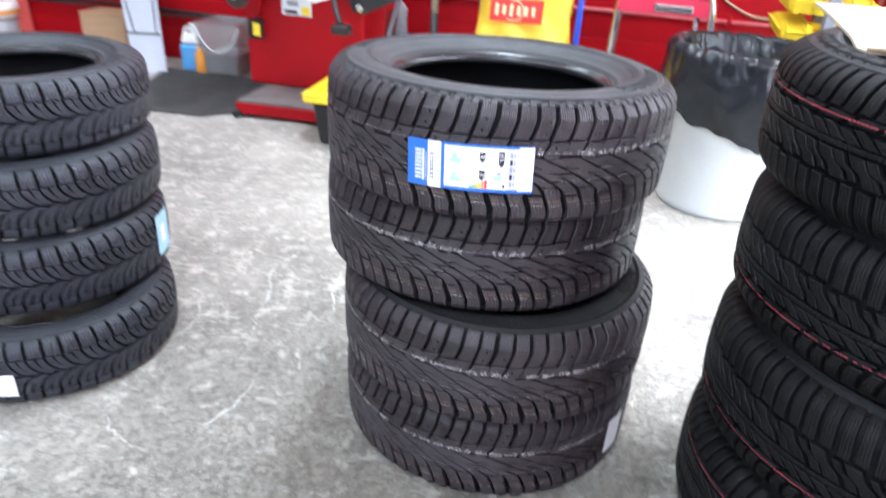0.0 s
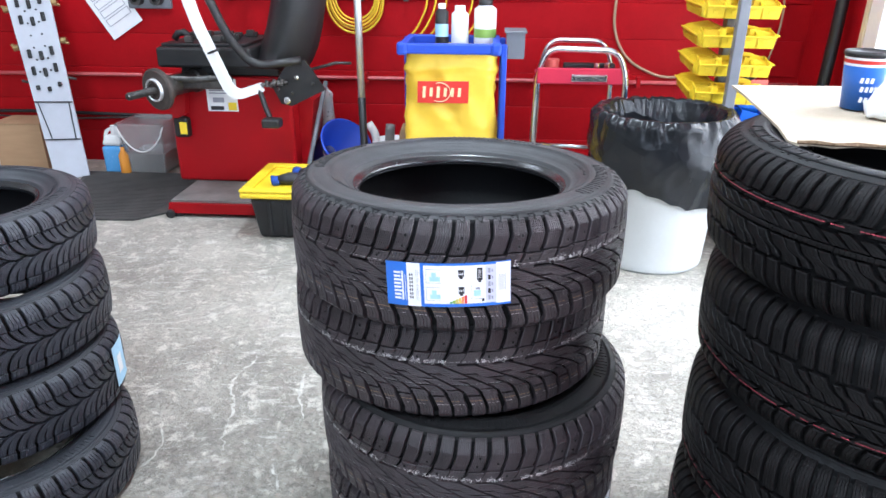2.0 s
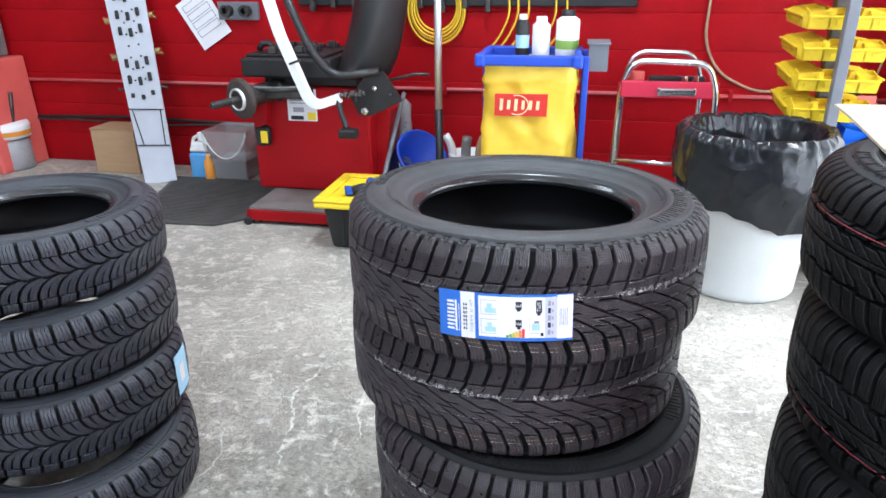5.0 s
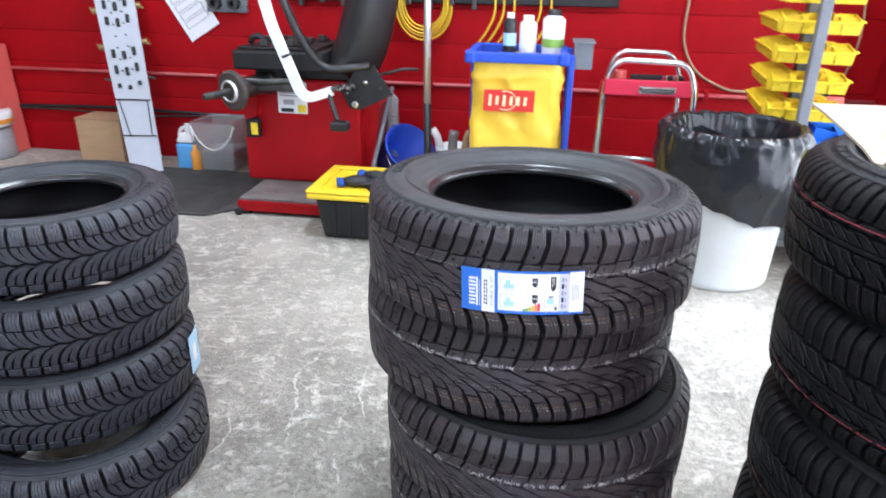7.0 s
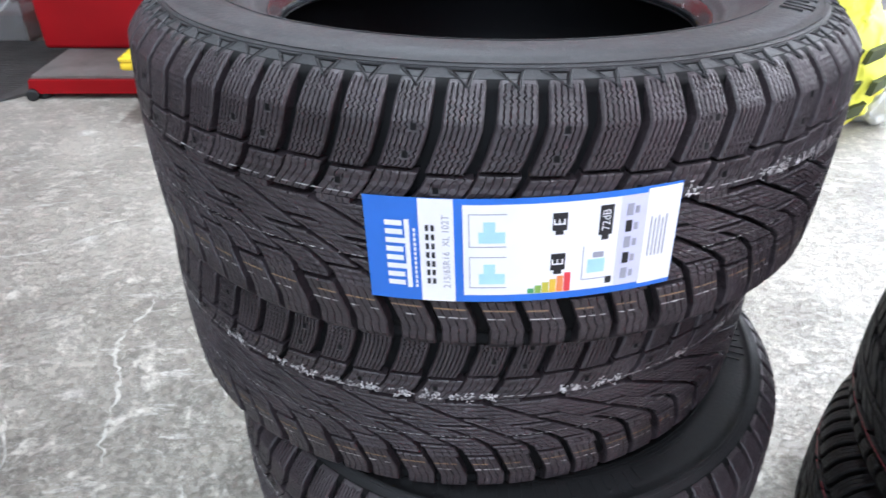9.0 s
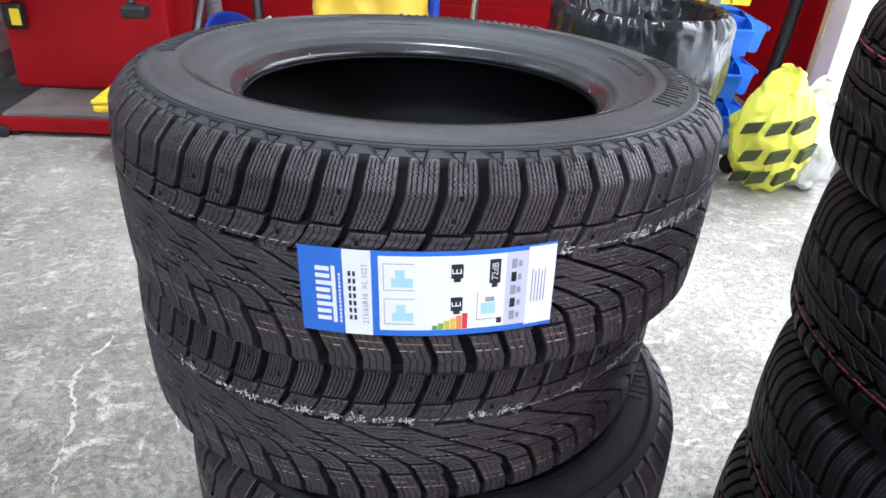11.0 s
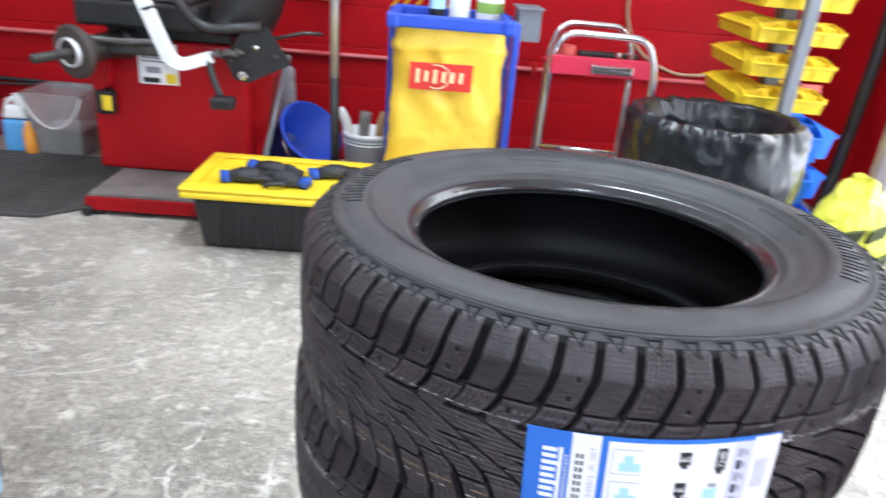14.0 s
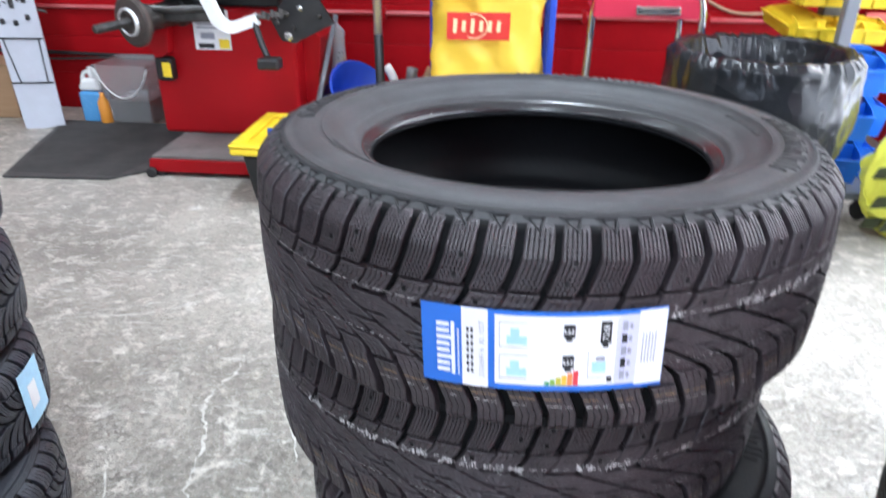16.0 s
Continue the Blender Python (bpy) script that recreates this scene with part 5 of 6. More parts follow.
sweep(bm, [(-0.142 + 0.284 * k / 12, -0.137 - 0.006 * math.sin(k * math.pi / 12), 0.3 - 0.15 * math.sin(k * math.pi / 12) ** 0.7) for k in range(13)], 0.0045, 6)
part("handle", bm, WHITE, pail, "thin white handle", smooth=True)

jug = thing("washer_fluid_jug", "white and blue washer fluid jug", "jug", pose(-2.245, 2.6, 0))
bm = bmesh.new()
box(bm, -0.066, 0.066, -0.045, 0.045, 0.0, 0.17, 0.02, seg=3)
part("fluid", bm, WASHER_BLUE, jug, "blue fluid showing through")
bm = bmesh.new()
box(bm, -0.066, 0.066, -0.045, 0.045, 0.171, 0.235, 0.02, seg=3, top=(0.6, 0.8))
sweep(bm, rounded([(-0.055, 0, 0.19), (-0.04, 0, 0.26), (0.03, 0, 0.275), (0.05, 0, 0.21)], 0.03), 0.011, 8)
revolve(bm, [(0.022, 0.23), (0.02, 0.265), (0.02, 0.29), (0, 0.29)], 16, pose(0.012, 0, 0))
part("shoulder", bm, WHITE, jug, "white plastic shoulder, handle and cap", smooth=False)
bottle = thing("orange_bottle", "small orange plastic bottle between jug and bucket", "bottle", pose(-2.172, 2.55, 0))
bm = bmesh.new()
revolve(bm, [(0, 0), (0.028, 0), (0.03, 0.01), (0.03, 0.12), (0.014, 0.15), (0.014, 0.17), (0, 0.17)], 20)
part("body", bm, ORANGE, bottle, smooth=True)

# perforated white plate leaning on the wall
panel = thing("peg_plate", "long white perforated steel plate with pegs, leaning on the wall", "plate")
pb, pt = Vector((-2.452, 2.44, 0.0)), Vector((-2.75, 2.80, 1.38))
ez = (pt - pb).normalized()
ex = Vector((0.96, 0.2, 0)).normalized()
ex = (ex - ez * ex.dot(ez)).normalized()
ey = ez.cross(ex)
m_p = Matrix.Translation(pb) @ Matrix((ex, ey, ez)).transposed().to_4x4()
HP = (pt - pb).length
bm = bmesh.new()
box(bm, -0.098, 0.098, 0, 0.014, 0.0, HP, 0.003, m=m_p, top=(1.3, 1))
part("sheet", bm, PLATE_WHITE, panel)
for k in range(9):
    z = 0.54 + k * 0.098
    if k in (3,):
        continue
    for x in (-0.062, 0, 0.062):
        bm = bmesh.new()
        hh = 0.026 if k % 3 else 0.014
        box(bm, x - 0.0115, x + 0.0115, -0.014, -0.001, z - hh + (0.012 if x else -0.006), z + hh + (0.012 if x else -0.006), 0.006, m=m_p)
        part("slot_clip", bm, BLACK, panel)
for k in range(11):
    for x in (-0.031, 0.031):
        bm = bmesh.new()
        revolve(bm, [(0, 0), (0.006, 0), (0.006, 0.003), (0, 0.003)], 8, m_p @ pose(x, -0.0005, 0.64 + k * 0.07, 90, 0, 0))
        part("rivet", bm, INK_BLACK, panel)
for z in (0.59, 0.80, 1.02, 1.25):
    for sgn in (1, -1):
        bm = bmesh.new()
        sweep(bm, [m_p @ Vector((sgn * 0.1, 0.02, z)), m_p @ Vector((sgn * (0.16 if z > 0.6 else 0.15), 0.02, z - sgn * 0.02))], 0.008, 8)
        if z > 0.6:
            sweep(bm, [m_p @ Vector((sgn * 0.12, 0.02, z)), m_p @ Vector((sgn * 0.15, 0.02, z))], 0.019, 8)
        part("peg", bm, BRASS if z > 0.6 else DARK_STEEL, panel)
bm = bmesh.new()
sweep(bm, [m_p @ Vector(q) for q in ((-0.104, -0.006, 0.475), (0.104, -0.006, 0.44))], 0.004, 6)
sweep(bm, [m_p @ Vector(q) for q in ((-0.1, -0.006, 0.25), (0.1, -0.006, 0.22))], 0.004, 6)
sweep(bm, [m_p @ Vector(q) for q in ((-0.085, -0.006, 0.465), (-0.055, -0.006, 0.245))], 0.003, 6)
sweep(bm, [m_p @ Vector(q) for q in ((0.085, -0.006, 0.44), (0.075, -0.006, 0.225))], 0.003, 6)
part("strap", bm, BLACK, panel, "thin black straps")

# pail with wipes at the far end, and the faded red cabinet
wipes = thing("wipes_tub", "white tub with a printed band standing on a clear jar", "tub", pose(-3.63, 2.6, 0))
bm = bmesh.new()
revolve(bm, [(0, 0), (0.115, 0), (0.125, 0.01), (0.12, 0.19), (0.1, 0.2), (0, 0.2)], 32)
part("jar", bm, GREY_CLEAR, wipes, "dirty clear jar", smooth=True)
bm = bmesh.new()
revolve(bm, [(0.09, 0.201), (0.135, 0.215), (0.14, 0.29), (0.13, 0.31), (0, 0.312)], 32)
part("tub", bm, WHITE, wipes, smooth=True)
bm = bmesh.new()
revolve(bm, [(0.1375, 0.23), (0.141, 0.26)], 32)
part("band", bm, ORANGE, wipes, "orange and red band", smooth=True)
bm = bmesh.new()
sweep(bm, [(0.06, 0.0, 0.31), (0.075, 0.02, 0.5)], 0.012, 8)
part("rod", bm, DARK_STEEL, wipes, smooth=True)
cab = thing("tool_cabinet", "faded red steel tool cabinet at the end of the wall", "cabinet")
bm = bmesh.new()
box(bm, -4.3, -3.555, 2.42, 2.83, 0.0, 0.71, 0.012, top=(0.94, 1))
part("body", bm, PINK, cab)
bm = bmesh.new()
box(bm, -4.25, -3.66, 2.45, 2.8, 0.711, 1.1, 0.012)
part("upper", bm, GREY_PLATE, cab, "grey machine head")
bm = bmesh.new()
box(bm, -3.75, -3.585, 2.395, 2.418, 0.1, 0.3, 0.006)
part("panel", bm, BLACK, cab)

# ---- yellow-lidded tote with gloves ----
tote = thing("storage_tote", "black plastic tote with a yellow lid on the floor", "tote")
bm = bmesh.new()
box(bm, -1.035, -0.42, 1.56, 1.93, 0.0, 0.205, 0.02, seg=3, top=(1.1, 1.08))
part("body", bm, BLACK, tote, "black ribbed plastic body")
for k in range(8):
    bm = bmesh.new()
    x = -0.98 + k * 0.072
    box(bm, x, x + 0.016, 1.542, 1.556, 0.02, 0.19, 0.004, m=pose(0, 0, 0))
    part("rib", bm, BLACK, tote)
bm = bmesh.new()
box(bm, -1.10, -0.355, 1.515, 1.975, 0.206, 0.236, 0.012, seg=3)
lid = part("lid", bm, YELLOW, tote, "yellow plastic lid")
bm = bmesh.new()
x0, x1, y0, y1 = -1.10, -0.355, 1.515, 1.975
for a, b, c, d in ((x0, x1, y0, y0 + 0.045), (x0, x1, y1 - 0.045, y1), (x0, x0 + 0.05, y0 + 0.046, y1 - 0.046), (x1 - 0.05, x1, y0 + 0.046, y1 - 0.046)):
    box(bm, a, b, c, d, 0.2365, 0.25, 0.005)
part("rim", bm, YELLOW, lid)


tote.location.y = 0.045


def glove(x, y, turn, seed):
    ob = thing("work_glove", "black coated work glove with a blue knit cuff on the tote", "glove", pose(x, y + 0.045, 0.2385, 0, 0, turn), "work gloves")
    bm = bmesh.new()
    sweep(bm, [(-0.02, 0, 0.022), (0.03, 0, 0.026), (0.07, 0.005, 0.024), (0.1, 0.008, 0.018)], [0.024, 0.036, 0.036, 0.026], 12)
    for k in range(4):
        yy = -0.03 + k * 0.02
        sweep(bm, rounded([(0.08, yy, 0.02), (0.13, yy * 1.3, 0.026), (0.16 + 0.01 * math.sin(k), yy * 1.5, 0.012)], 0.03), 0.0115, 8)
    sweep(bm, rounded([(0.02, 0.03, 0.02), (0.06, 0.07, 0.024), (0.1, 0.075, 0.014)], 0.03), 0.012, 8)
    for v in bm.verts:
        v.co += noise.noise_vector(v.co * 25 + Vector((seed, 0, 0))) * 0.006
        v.co.z = max(v.co.z * 0.85, 0.0)
    part("palm", bm, GLOVE, ob, smooth=True)
    bm = bmesh.new()
    sweep(bm, [(-0.052, 0.0, 0.02), (-0.038, 0, 0.022), (-0.018, 0, 0.022)], [0.034, 0.03, 0.027], 12)
    for v in bm.verts:
        v.co.z = max(v.co.z * 0.8, 0.0)
    part("cuff", bm, BLUE_CLOTH, ob, "bright blue knit cuff", smooth=True)


glove(-0.93, 1.66, 12, 1)
glove(-0.86, 1.79, -22, 7)
glove(-0.62, 1.77, 20, 3)
glove(-0.70, 1.65, 165, 5)
bm = bmesh.new()
sweep(bm, [(-0.12, 0.0, 0.008), (-0.05, 0.02, 0.012), (0.03, 0.0, 0.008), (0.1, 0.05, 0.008)], 0.006, 8)
cordage = thing("rope", "thin blue and white rope end behind the tote", "rope", pose(-0.9, 2.03, 0.0))
part("strand", bm, BLUE, cordage, smooth=True)

# ---- blue bucket, mop pole, brush pail ----
bucket = thing("blue_bucket", "blue plastic bucket tipped on its side against the wall", "bucket", pose(-0.835, 2.43, 0.185, 50, 0, 48))
bm = bmesh.new()
revolve(bm, [(0, -0.13), (0.11, -0.13), (0.118, -0.12), (0.15, 0.13), (0.158, 0.132), (0.158, 0.142), (0.146, 0.142), (0.112, -0.115), (0, -0.118)], 40)
part("tub", bm, BLUE, bucket, smooth=True)
bm = bmesh.new()
sweep(bm, [(0.158 * math.cos(a), -0.01 + 0.158 * math.sin(a), 0.125 + 0.06 * math.sin(a)) for a in [math.pi + k * math.pi / 16 for k in range(17)]], 0.004, 6)
part("handle", bm, CHROME, bucket, smooth=True)

squeegee = thing("floor_squeegee", "grey pole with a pale blade leaning by the blue bucket", "squeegee")
bm = bmesh.new()
sweep(bm, [(-0.957, 2.09, 0.012), (-0.929, 2.2, 0.218), (-0.877, 2.45, 0.597)], 0.0125, 10)
part("pole", bm, POST_GREY, squeegee, "grey painted pole", smooth=True)
bm = bmesh.new()
box(bm, -1.02, -0.89, 2.075, 2.105, 0.0, 0.03, 0.005)
part("blade", bm, BLUE, squeegee, "blue rubber blade")

sleeve = thing("plastic_sleeve", "cloudy clear plastic sleeve standing behind the blue bucket", "sleeve", pose(-0.924, 2.62, 0, 3, 0, 0))
bm = bmesh.new()
revolve(bm, [(0, 0), (0.058, 0), (0.06, 0.01), (0.054, 0.3), (0.046, 0.46), (0.034, 0.515), (0.012, 0.54), (0, 0.541)], 28)
part("shell", bm, CLEAR, sleeve, smooth=True)

mop = thing("mop_handle", "upright mop pole with a black grip and metal shaft", "mop")
bm = bmesh.new()
sweep(bm, [(-0.615, 2.16, 0.0), (-0.632, 2.2, 0.56)], 0.0205, 14)
part("grip", bm, BLACK, mop, "black lower sleeve", smooth=True)
bm = bmesh.new()
sweep(bm, [(-0.632, 2.2, 0.56), (-0.655, 2.3, 1.5)], 0.0185, 14)
part("shaft", bm, ALU, mop, "brushed metal shaft", smooth=True)

brushes = thing("brush_pail", "white pail holding brushes", "pail", pose(-0.5, 2.42, 0))
bm = bmesh.new()
revolve(bm, [(0, 0), (0.1, 0), (0.115, 0.26), (0.121, 0.262), (0.121, 0.285), (0.112, 0.285), (0.097, 0.012), (0, 0.012)], 36)
part("pail", bm, WHITE, brushes, smooth=True)
for z in (0.235, 0.25):
    bm = bmesh.new()
    sweep(bm, [(0.117 * math.cos(k * math.tau / 30), 0.117 * math.sin(k * math.tau / 30), z) for k in range(30)], 0.003, 6, closed=True)
    part("ring", bm, WHITE, brushes, smooth=True)
for x, y, dx, mat, r in ((-0.07, -0.02, -0.05, WHITE, 0.022), (-0.02, -0.05, 0.01, GREY_PLATE, 0.026), (0.04, -0.04, 0.03, CARDBOARD, 0.02), (0.08, 0.0, 0.05, WHITE, 0.017)):
    bm = bmesh.new()
    sweep(bm, rounded([(x, y, 0.05), (x + dx * 0.6, y - 0.01, 0.33), (x + dx * 1.3, y - 0.01, 0.385)], 0.04), r, 10)
    part("brush", bm, mat, brushes, smooth=True)

# ---- janitor cart ----
cart = thing("janitor_cart", "janitor cart with a yellow vinyl bag in a blue frame", "cart")
bm = bmesh.new()
rows_ = []
NB = 120
for k in range(61):
    t = k / 60
    z = 0.838 - t * 0.72
    ring = []
    for j in range(NB):
        a = j * math.tau / NB
        cx, sy = math.cos(a), math.sin(a)
        sq = (abs(cx) ** 5 + abs(sy) ** 5) ** -0.2
        hw, hd = 0.205 + 0.022 * t, 0.15
        x = -0.158 + hw * cx * sq
        y = 2.07 + hd * sy * sq - 0.035 * t * max(-sy, 0)
        fold = 0.008 * math.sin(a * 9 + 3 * math.sin(z * 11)) * (0.3 + 0.7 * t) + 0.010 * noise.noise(Vector((x * 9, y * 9, z * 6)))
        fold += 0.007 * (1 - 2.5 * abs(noise.noise(Vector((x * 7 + z * 5, y * 5, z * 7 - x * 4))))) + 0.003 * (1 - 2.5 * abs(noise.noise(Vector((x * 18 - z * 9, y * 9, z * 15 + 4)))))
        fold += 0.012 * math.exp(-(((z - 0.755 + 0.012 * math.sin(x * 14)) / 0.018) ** 2)) * (sy < 0)
        ring.append(bm.verts.new((x + fold * cx, y + fold * sy, z + 0.004 * math.sin(a * 5))))
    rows_.append(ring)
for r0, r1 in zip(rows_, rows_[1:]):
    for j in range(NB):
        bm.faces.new((r0[j], r1[j], r1[(j + 1) % NB], r0[(j + 1) % NB]))
bm.faces.new(rows_[-1])
bmesh.ops.recalc_face_normals(bm, faces=bm.faces)
part("bag", bm, YELLOW_VINYL, cart, "creased yellow vinyl bag", smooth=True)
bm = bmesh.new()
slab(bm, [(-0.305, 0.603), (-0.066, 0.605), (-0.064, 0.706), (-0.303, 0.703)], 1.868, 1.874)
patch = part("patch", bm, SIGN_RED, cart, "red patch with cream strokes")
for k in range(6):
    x = -0.281 + k * 0.033
    hz = 0.026 if k in (0, 2) else 0.020
    bm = bmesh.new()
    slab(bm, [(x, 0.655 - hz), (x + 0.014, 0.655 - hz), (x + 0.017, 0.655 + hz), (x + 0.003, 0.655 + hz)], 1.8635, 1.8675)
    part("stroke", bm, SIGN_CREAM, patch)
bm = bmesh.new()
sweep(bm, [(-0.2 + 0.05 * math.sin(radians(a)), 1.865, 0.655 + 0.044 * math.cos(radians(a))) for a in range(-20, 215, 12)], 0.0024, 5)
part("stroke", bm, SIGN_CREAM, patch)
rim = bmesh.new()
sweep(rim, rounded([(-0.39, 1.89, 0.845), (0.07, 1.89, 0.845), (0.07, 2.3, 0.845), (-0.39, 2.3, 0.845), (-0.39, 1.9, 0.845)], 0.05), 0.005, 4)
rim.free()
for a, b, c, d in ((-0.395, 0.075, 1.868, 1.905), (-0.395, 0.075, 2.265, 2.3), (-0.395, -0.36, 1.906, 2.264), (0.04, 0.075, 1.906, 2.264)):
    bm = bmesh.new()
    box(bm, a, b, c, d, 0.825, 0.872, 0.008)
    part("top_rail", bm, BLUE, cart, "blue plastic rail")
for x in (-0.375, 0.058):
    bm = bmesh.new()
    box(bm, x - 0.024, x + 0.024, 1.858, 1.915, 0.82, 0.878, 0.012)
    part("corner", bm, BLUE, cart)
for x, y in ((0.09, 2.28), (0.095, 1.98), (-0.4, 2.28)):
    bm = bmesh.new()
    box(bm, x - 0.014, x + 0.014, y - 0.02, y + 0.02, 0.1, 0.86, 0.006)
    part("upright", bm, BLUE, cart)
bm = bmesh.new()
box(bm, -0.41, 0.13, 1.9, 2.36, 0.07, 0.1, 0.01)
part("deck", bm, BLUE, cart)
for x, y in ((-0.35, 1.95), (0.08, 1.95), (-0.35, 2.3), (0.08, 2.3)):
    bm = bmesh.new()
    revolve(bm, [(0, -0.015), (0.035, -0.015), (0.035, 0.015), (0, 0.015)], 18, pose(x, y, 0.035, 0, 90, 0))
    part("caster", bm, BLACK, cart)
bm = bmesh.new()
box(bm, -0.36, 0.06, 2.1, 2.265, 0.80, 0.822, 0.004)
part("shelf", bm, BLUE, cart)
bm = bmesh.new()
for z0, z1, q in ((0.789, 0.796, 0), (0.796, 0.908, 1)):
    if not q:
        box(bm, 0.105, 0.19, 2.03, 2.2, z0, z1)
    else:
        for a, b, c, d in ((0.105, 0.109, 2.03, 2.2), (0.188, 0.192, 2.03, 2.2), (0.109, 0.188, 2.03, 2.034), (0.109, 0.188, 2.196, 2.2)):
            box(bm, a, b, c, d, z0, z1)
box(bm, 0.095, 0.2, 2.02, 2.21, 0.907, 0.916, 0.002)
part("caddy", bm, POST_GREY, cart, "grey plastic side caddy")


def spray(name, label, x, y, z, r, h, body, cap, neck=0.55):
    ob = thing(name, label, "bottle", pose(x, y, z))
    bm = bmesh.new()
    revolve(bm, [(0, 0), (r * 0.95, 0), (r, 0.006), (r, h * 0.8), (r * neck, h * 0.88), (r * neck, h * 0.9)], 24)
    part("body", bm, body, ob, smooth=True)
    bm = bmesh.new()
    revolve(bm, [(r * neck * 1.05, h * 0.88), (r * neck, h), (0, h)], 20)
    part("cap", bm, cap, ob, smooth=True)
    return ob


b1 = spray("aerosol_can", "dark aerosol can with a white cap on the cart", -0.215, 2.2, 0.8225, 0.033, 0.205, BLACK_STEEL, WHITE)
bm = bmesh.new()
revolve(bm, [(0.0334, 0.05), (0.0334, 0.11)], 24)
part("band", bm, INK_PALE, b1, smooth=True)
spray("spray_bottle", "white plastic spray bottle on the cart", -0.125, 2.2, 0.8225, 0.043, 0.195, WHITE, WHITE, 0.6)
b3 = spray("cleaner_bottle", "white cleaner bottle with a black head and a green label", -0.0, 2.19, 0.8225, 0.055, 0.225, WHITE, BLACK, 0.6)
bm = bmesh.new()
revolve(bm, [(0.0555, 0.05), (0.0555, 0.09)], 24)
part("band", bm, GRADE[1], b3, smooth=True)

# ---- hand truck with a tray ----
truck = thing("hand_truck", "chrome hand truck with a red tool tray", "hand truck")
fl, fr = Vector((0.288, 2.2, 0.33)), Vector((0.69, 2.12, 0.5))


def hoop(x0, x1, ya, yb, ztop, bow, r):
    bm = bmesh.new()
    sweep(bm, rounded([(x0 - 0.02, ya - 0.01, 0.02), (x0, ya, ztop - 0.12), (x0 + 0.045, ya + bow, ztop), (x1 - 0.045, yb + bow, ztop), (x1, yb, ztop - 0.12), (x1 + 0.01, yb - 0.01, 0.02)], 0.07, 6), r, 12)
    part("hoop", bm, CHROME, truck, "bent chrome tube", smooth=True)


hoop(0.268, 0.69, 2.15, 2.09, 0.826, 0.0, 0.0165)
hoop(0.29, 0.655, 2.36, 2.33, 0.846, 0.0, 0.014)
bm = bmesh.new()
box(bm, 0.262, 0.70, 2.085, 2.11, 0.666, 0.741, 0.005)
box(bm, 0.262, 0.70, 2.111, 2.33, 0.686, 0.699, 0.003)
part("tray", bm, RED_TRAY, truck, "red steel tool tray")
bm = bmesh.new()
box(bm, 0.425, 0.60, 2.072, 2.084, 0.678, 0.716, 0.006)
sweep(bm, [(0.44, 2.066, 0.709), (0.585, 2.066, 0.709)], 0.006, 8)
part("handle", bm, CHROME, truck, "chrome pull handle")
for z in (0.04, 0.35):
    bm = bmesh.new()
    sweep(bm, [(0.26, 2.14, z), (0.69, 2.08, z)], 0.011, 10)
    part("cross_bar", bm, CHROME, truck, smooth=True)
bm = bmesh.new()
box(bm, 0.27, 0.69, 1.95, 2.1, 0.004, 0.012)
part("toe_plate", bm, BLACK_STEEL, truck)
for x in (0.23, 0.73):
    bm = bmesh.new()
    revolve(bm, [(0.03, -0.025), (0.1, -0.025), (0.11, -0.01), (0.11, 0.01), (0.1, 0.025), (0.03, 0.025)], 28, pose(x, 2.22, 0.11, 0, 90, 0))
    part("wheel", bm, BLACK, truck)
for x, z, mat, r, w in ((0.34, 0.7255, PINK, 0.034, 0.07), (0.56, 0.7255, CHROME, 0.016, 0.055), (0.61, 0.7255, CHROME, 0.016, 0.055)):
    bm = bmesh.new()
    revolve(bm, [(0, 0), (r, 0), (r, w), (0, w)], 16, pose(x, 2.2, z - 0.026))
    tl = tagged(part("tin" if mat is PINK else "socket", bm, mat), "pale pink tin in the red tray" if mat is PINK else "chrome socket in the red tray", "tin" if mat is PINK else "socket")
bm = bmesh.new()
box(bm, 0.40, 0.66, 2.24, 2.28, 0.6995, 0.745, 0.008)
tagged(part("tool_case", bm, BLACK), "black tool case lying in the red tray", "case")

# ---- waste bin with a black liner ----
bin_ob = thing("waste_bin", "pale grey round waste bin", "bin", pose(0.765, 1.555, 0))
bm = bmesh.new()
revolve(bm, [(0, 0.006), (0.212, 0.006), (0.222, 0.0), (0.23, 0.012), (0.232, 0.03), (0.262, 0.6), (0.272, 0.602), (0.272, 0.63), (0.255, 0.63), (0.222, 0.03), (0, 0.025)], 64)
part("barrel", bm, CAN, bin_ob, smooth=True)
bm = bmesh.new()
NB = 160
liner_rows = []
prof = [(0.12, 0.24), (0.2, 0.26), (0.205, 0.36), (0.218, 0.50), (0.228, 0.60), (0.242, 0.648), (0.266, 0.658), (0.284, 0.63), (0.292, 0.58), (0.300, 0.525), (0.296, 0.47), (0.284, 0.43), (0.270, 0.40)]


def crease(x, y, z):
    """Soft sheet with sharp ridges, as thin film folds."""
    return 1 - 2.4 * abs(noise.noise(Vector((x, y, z))))


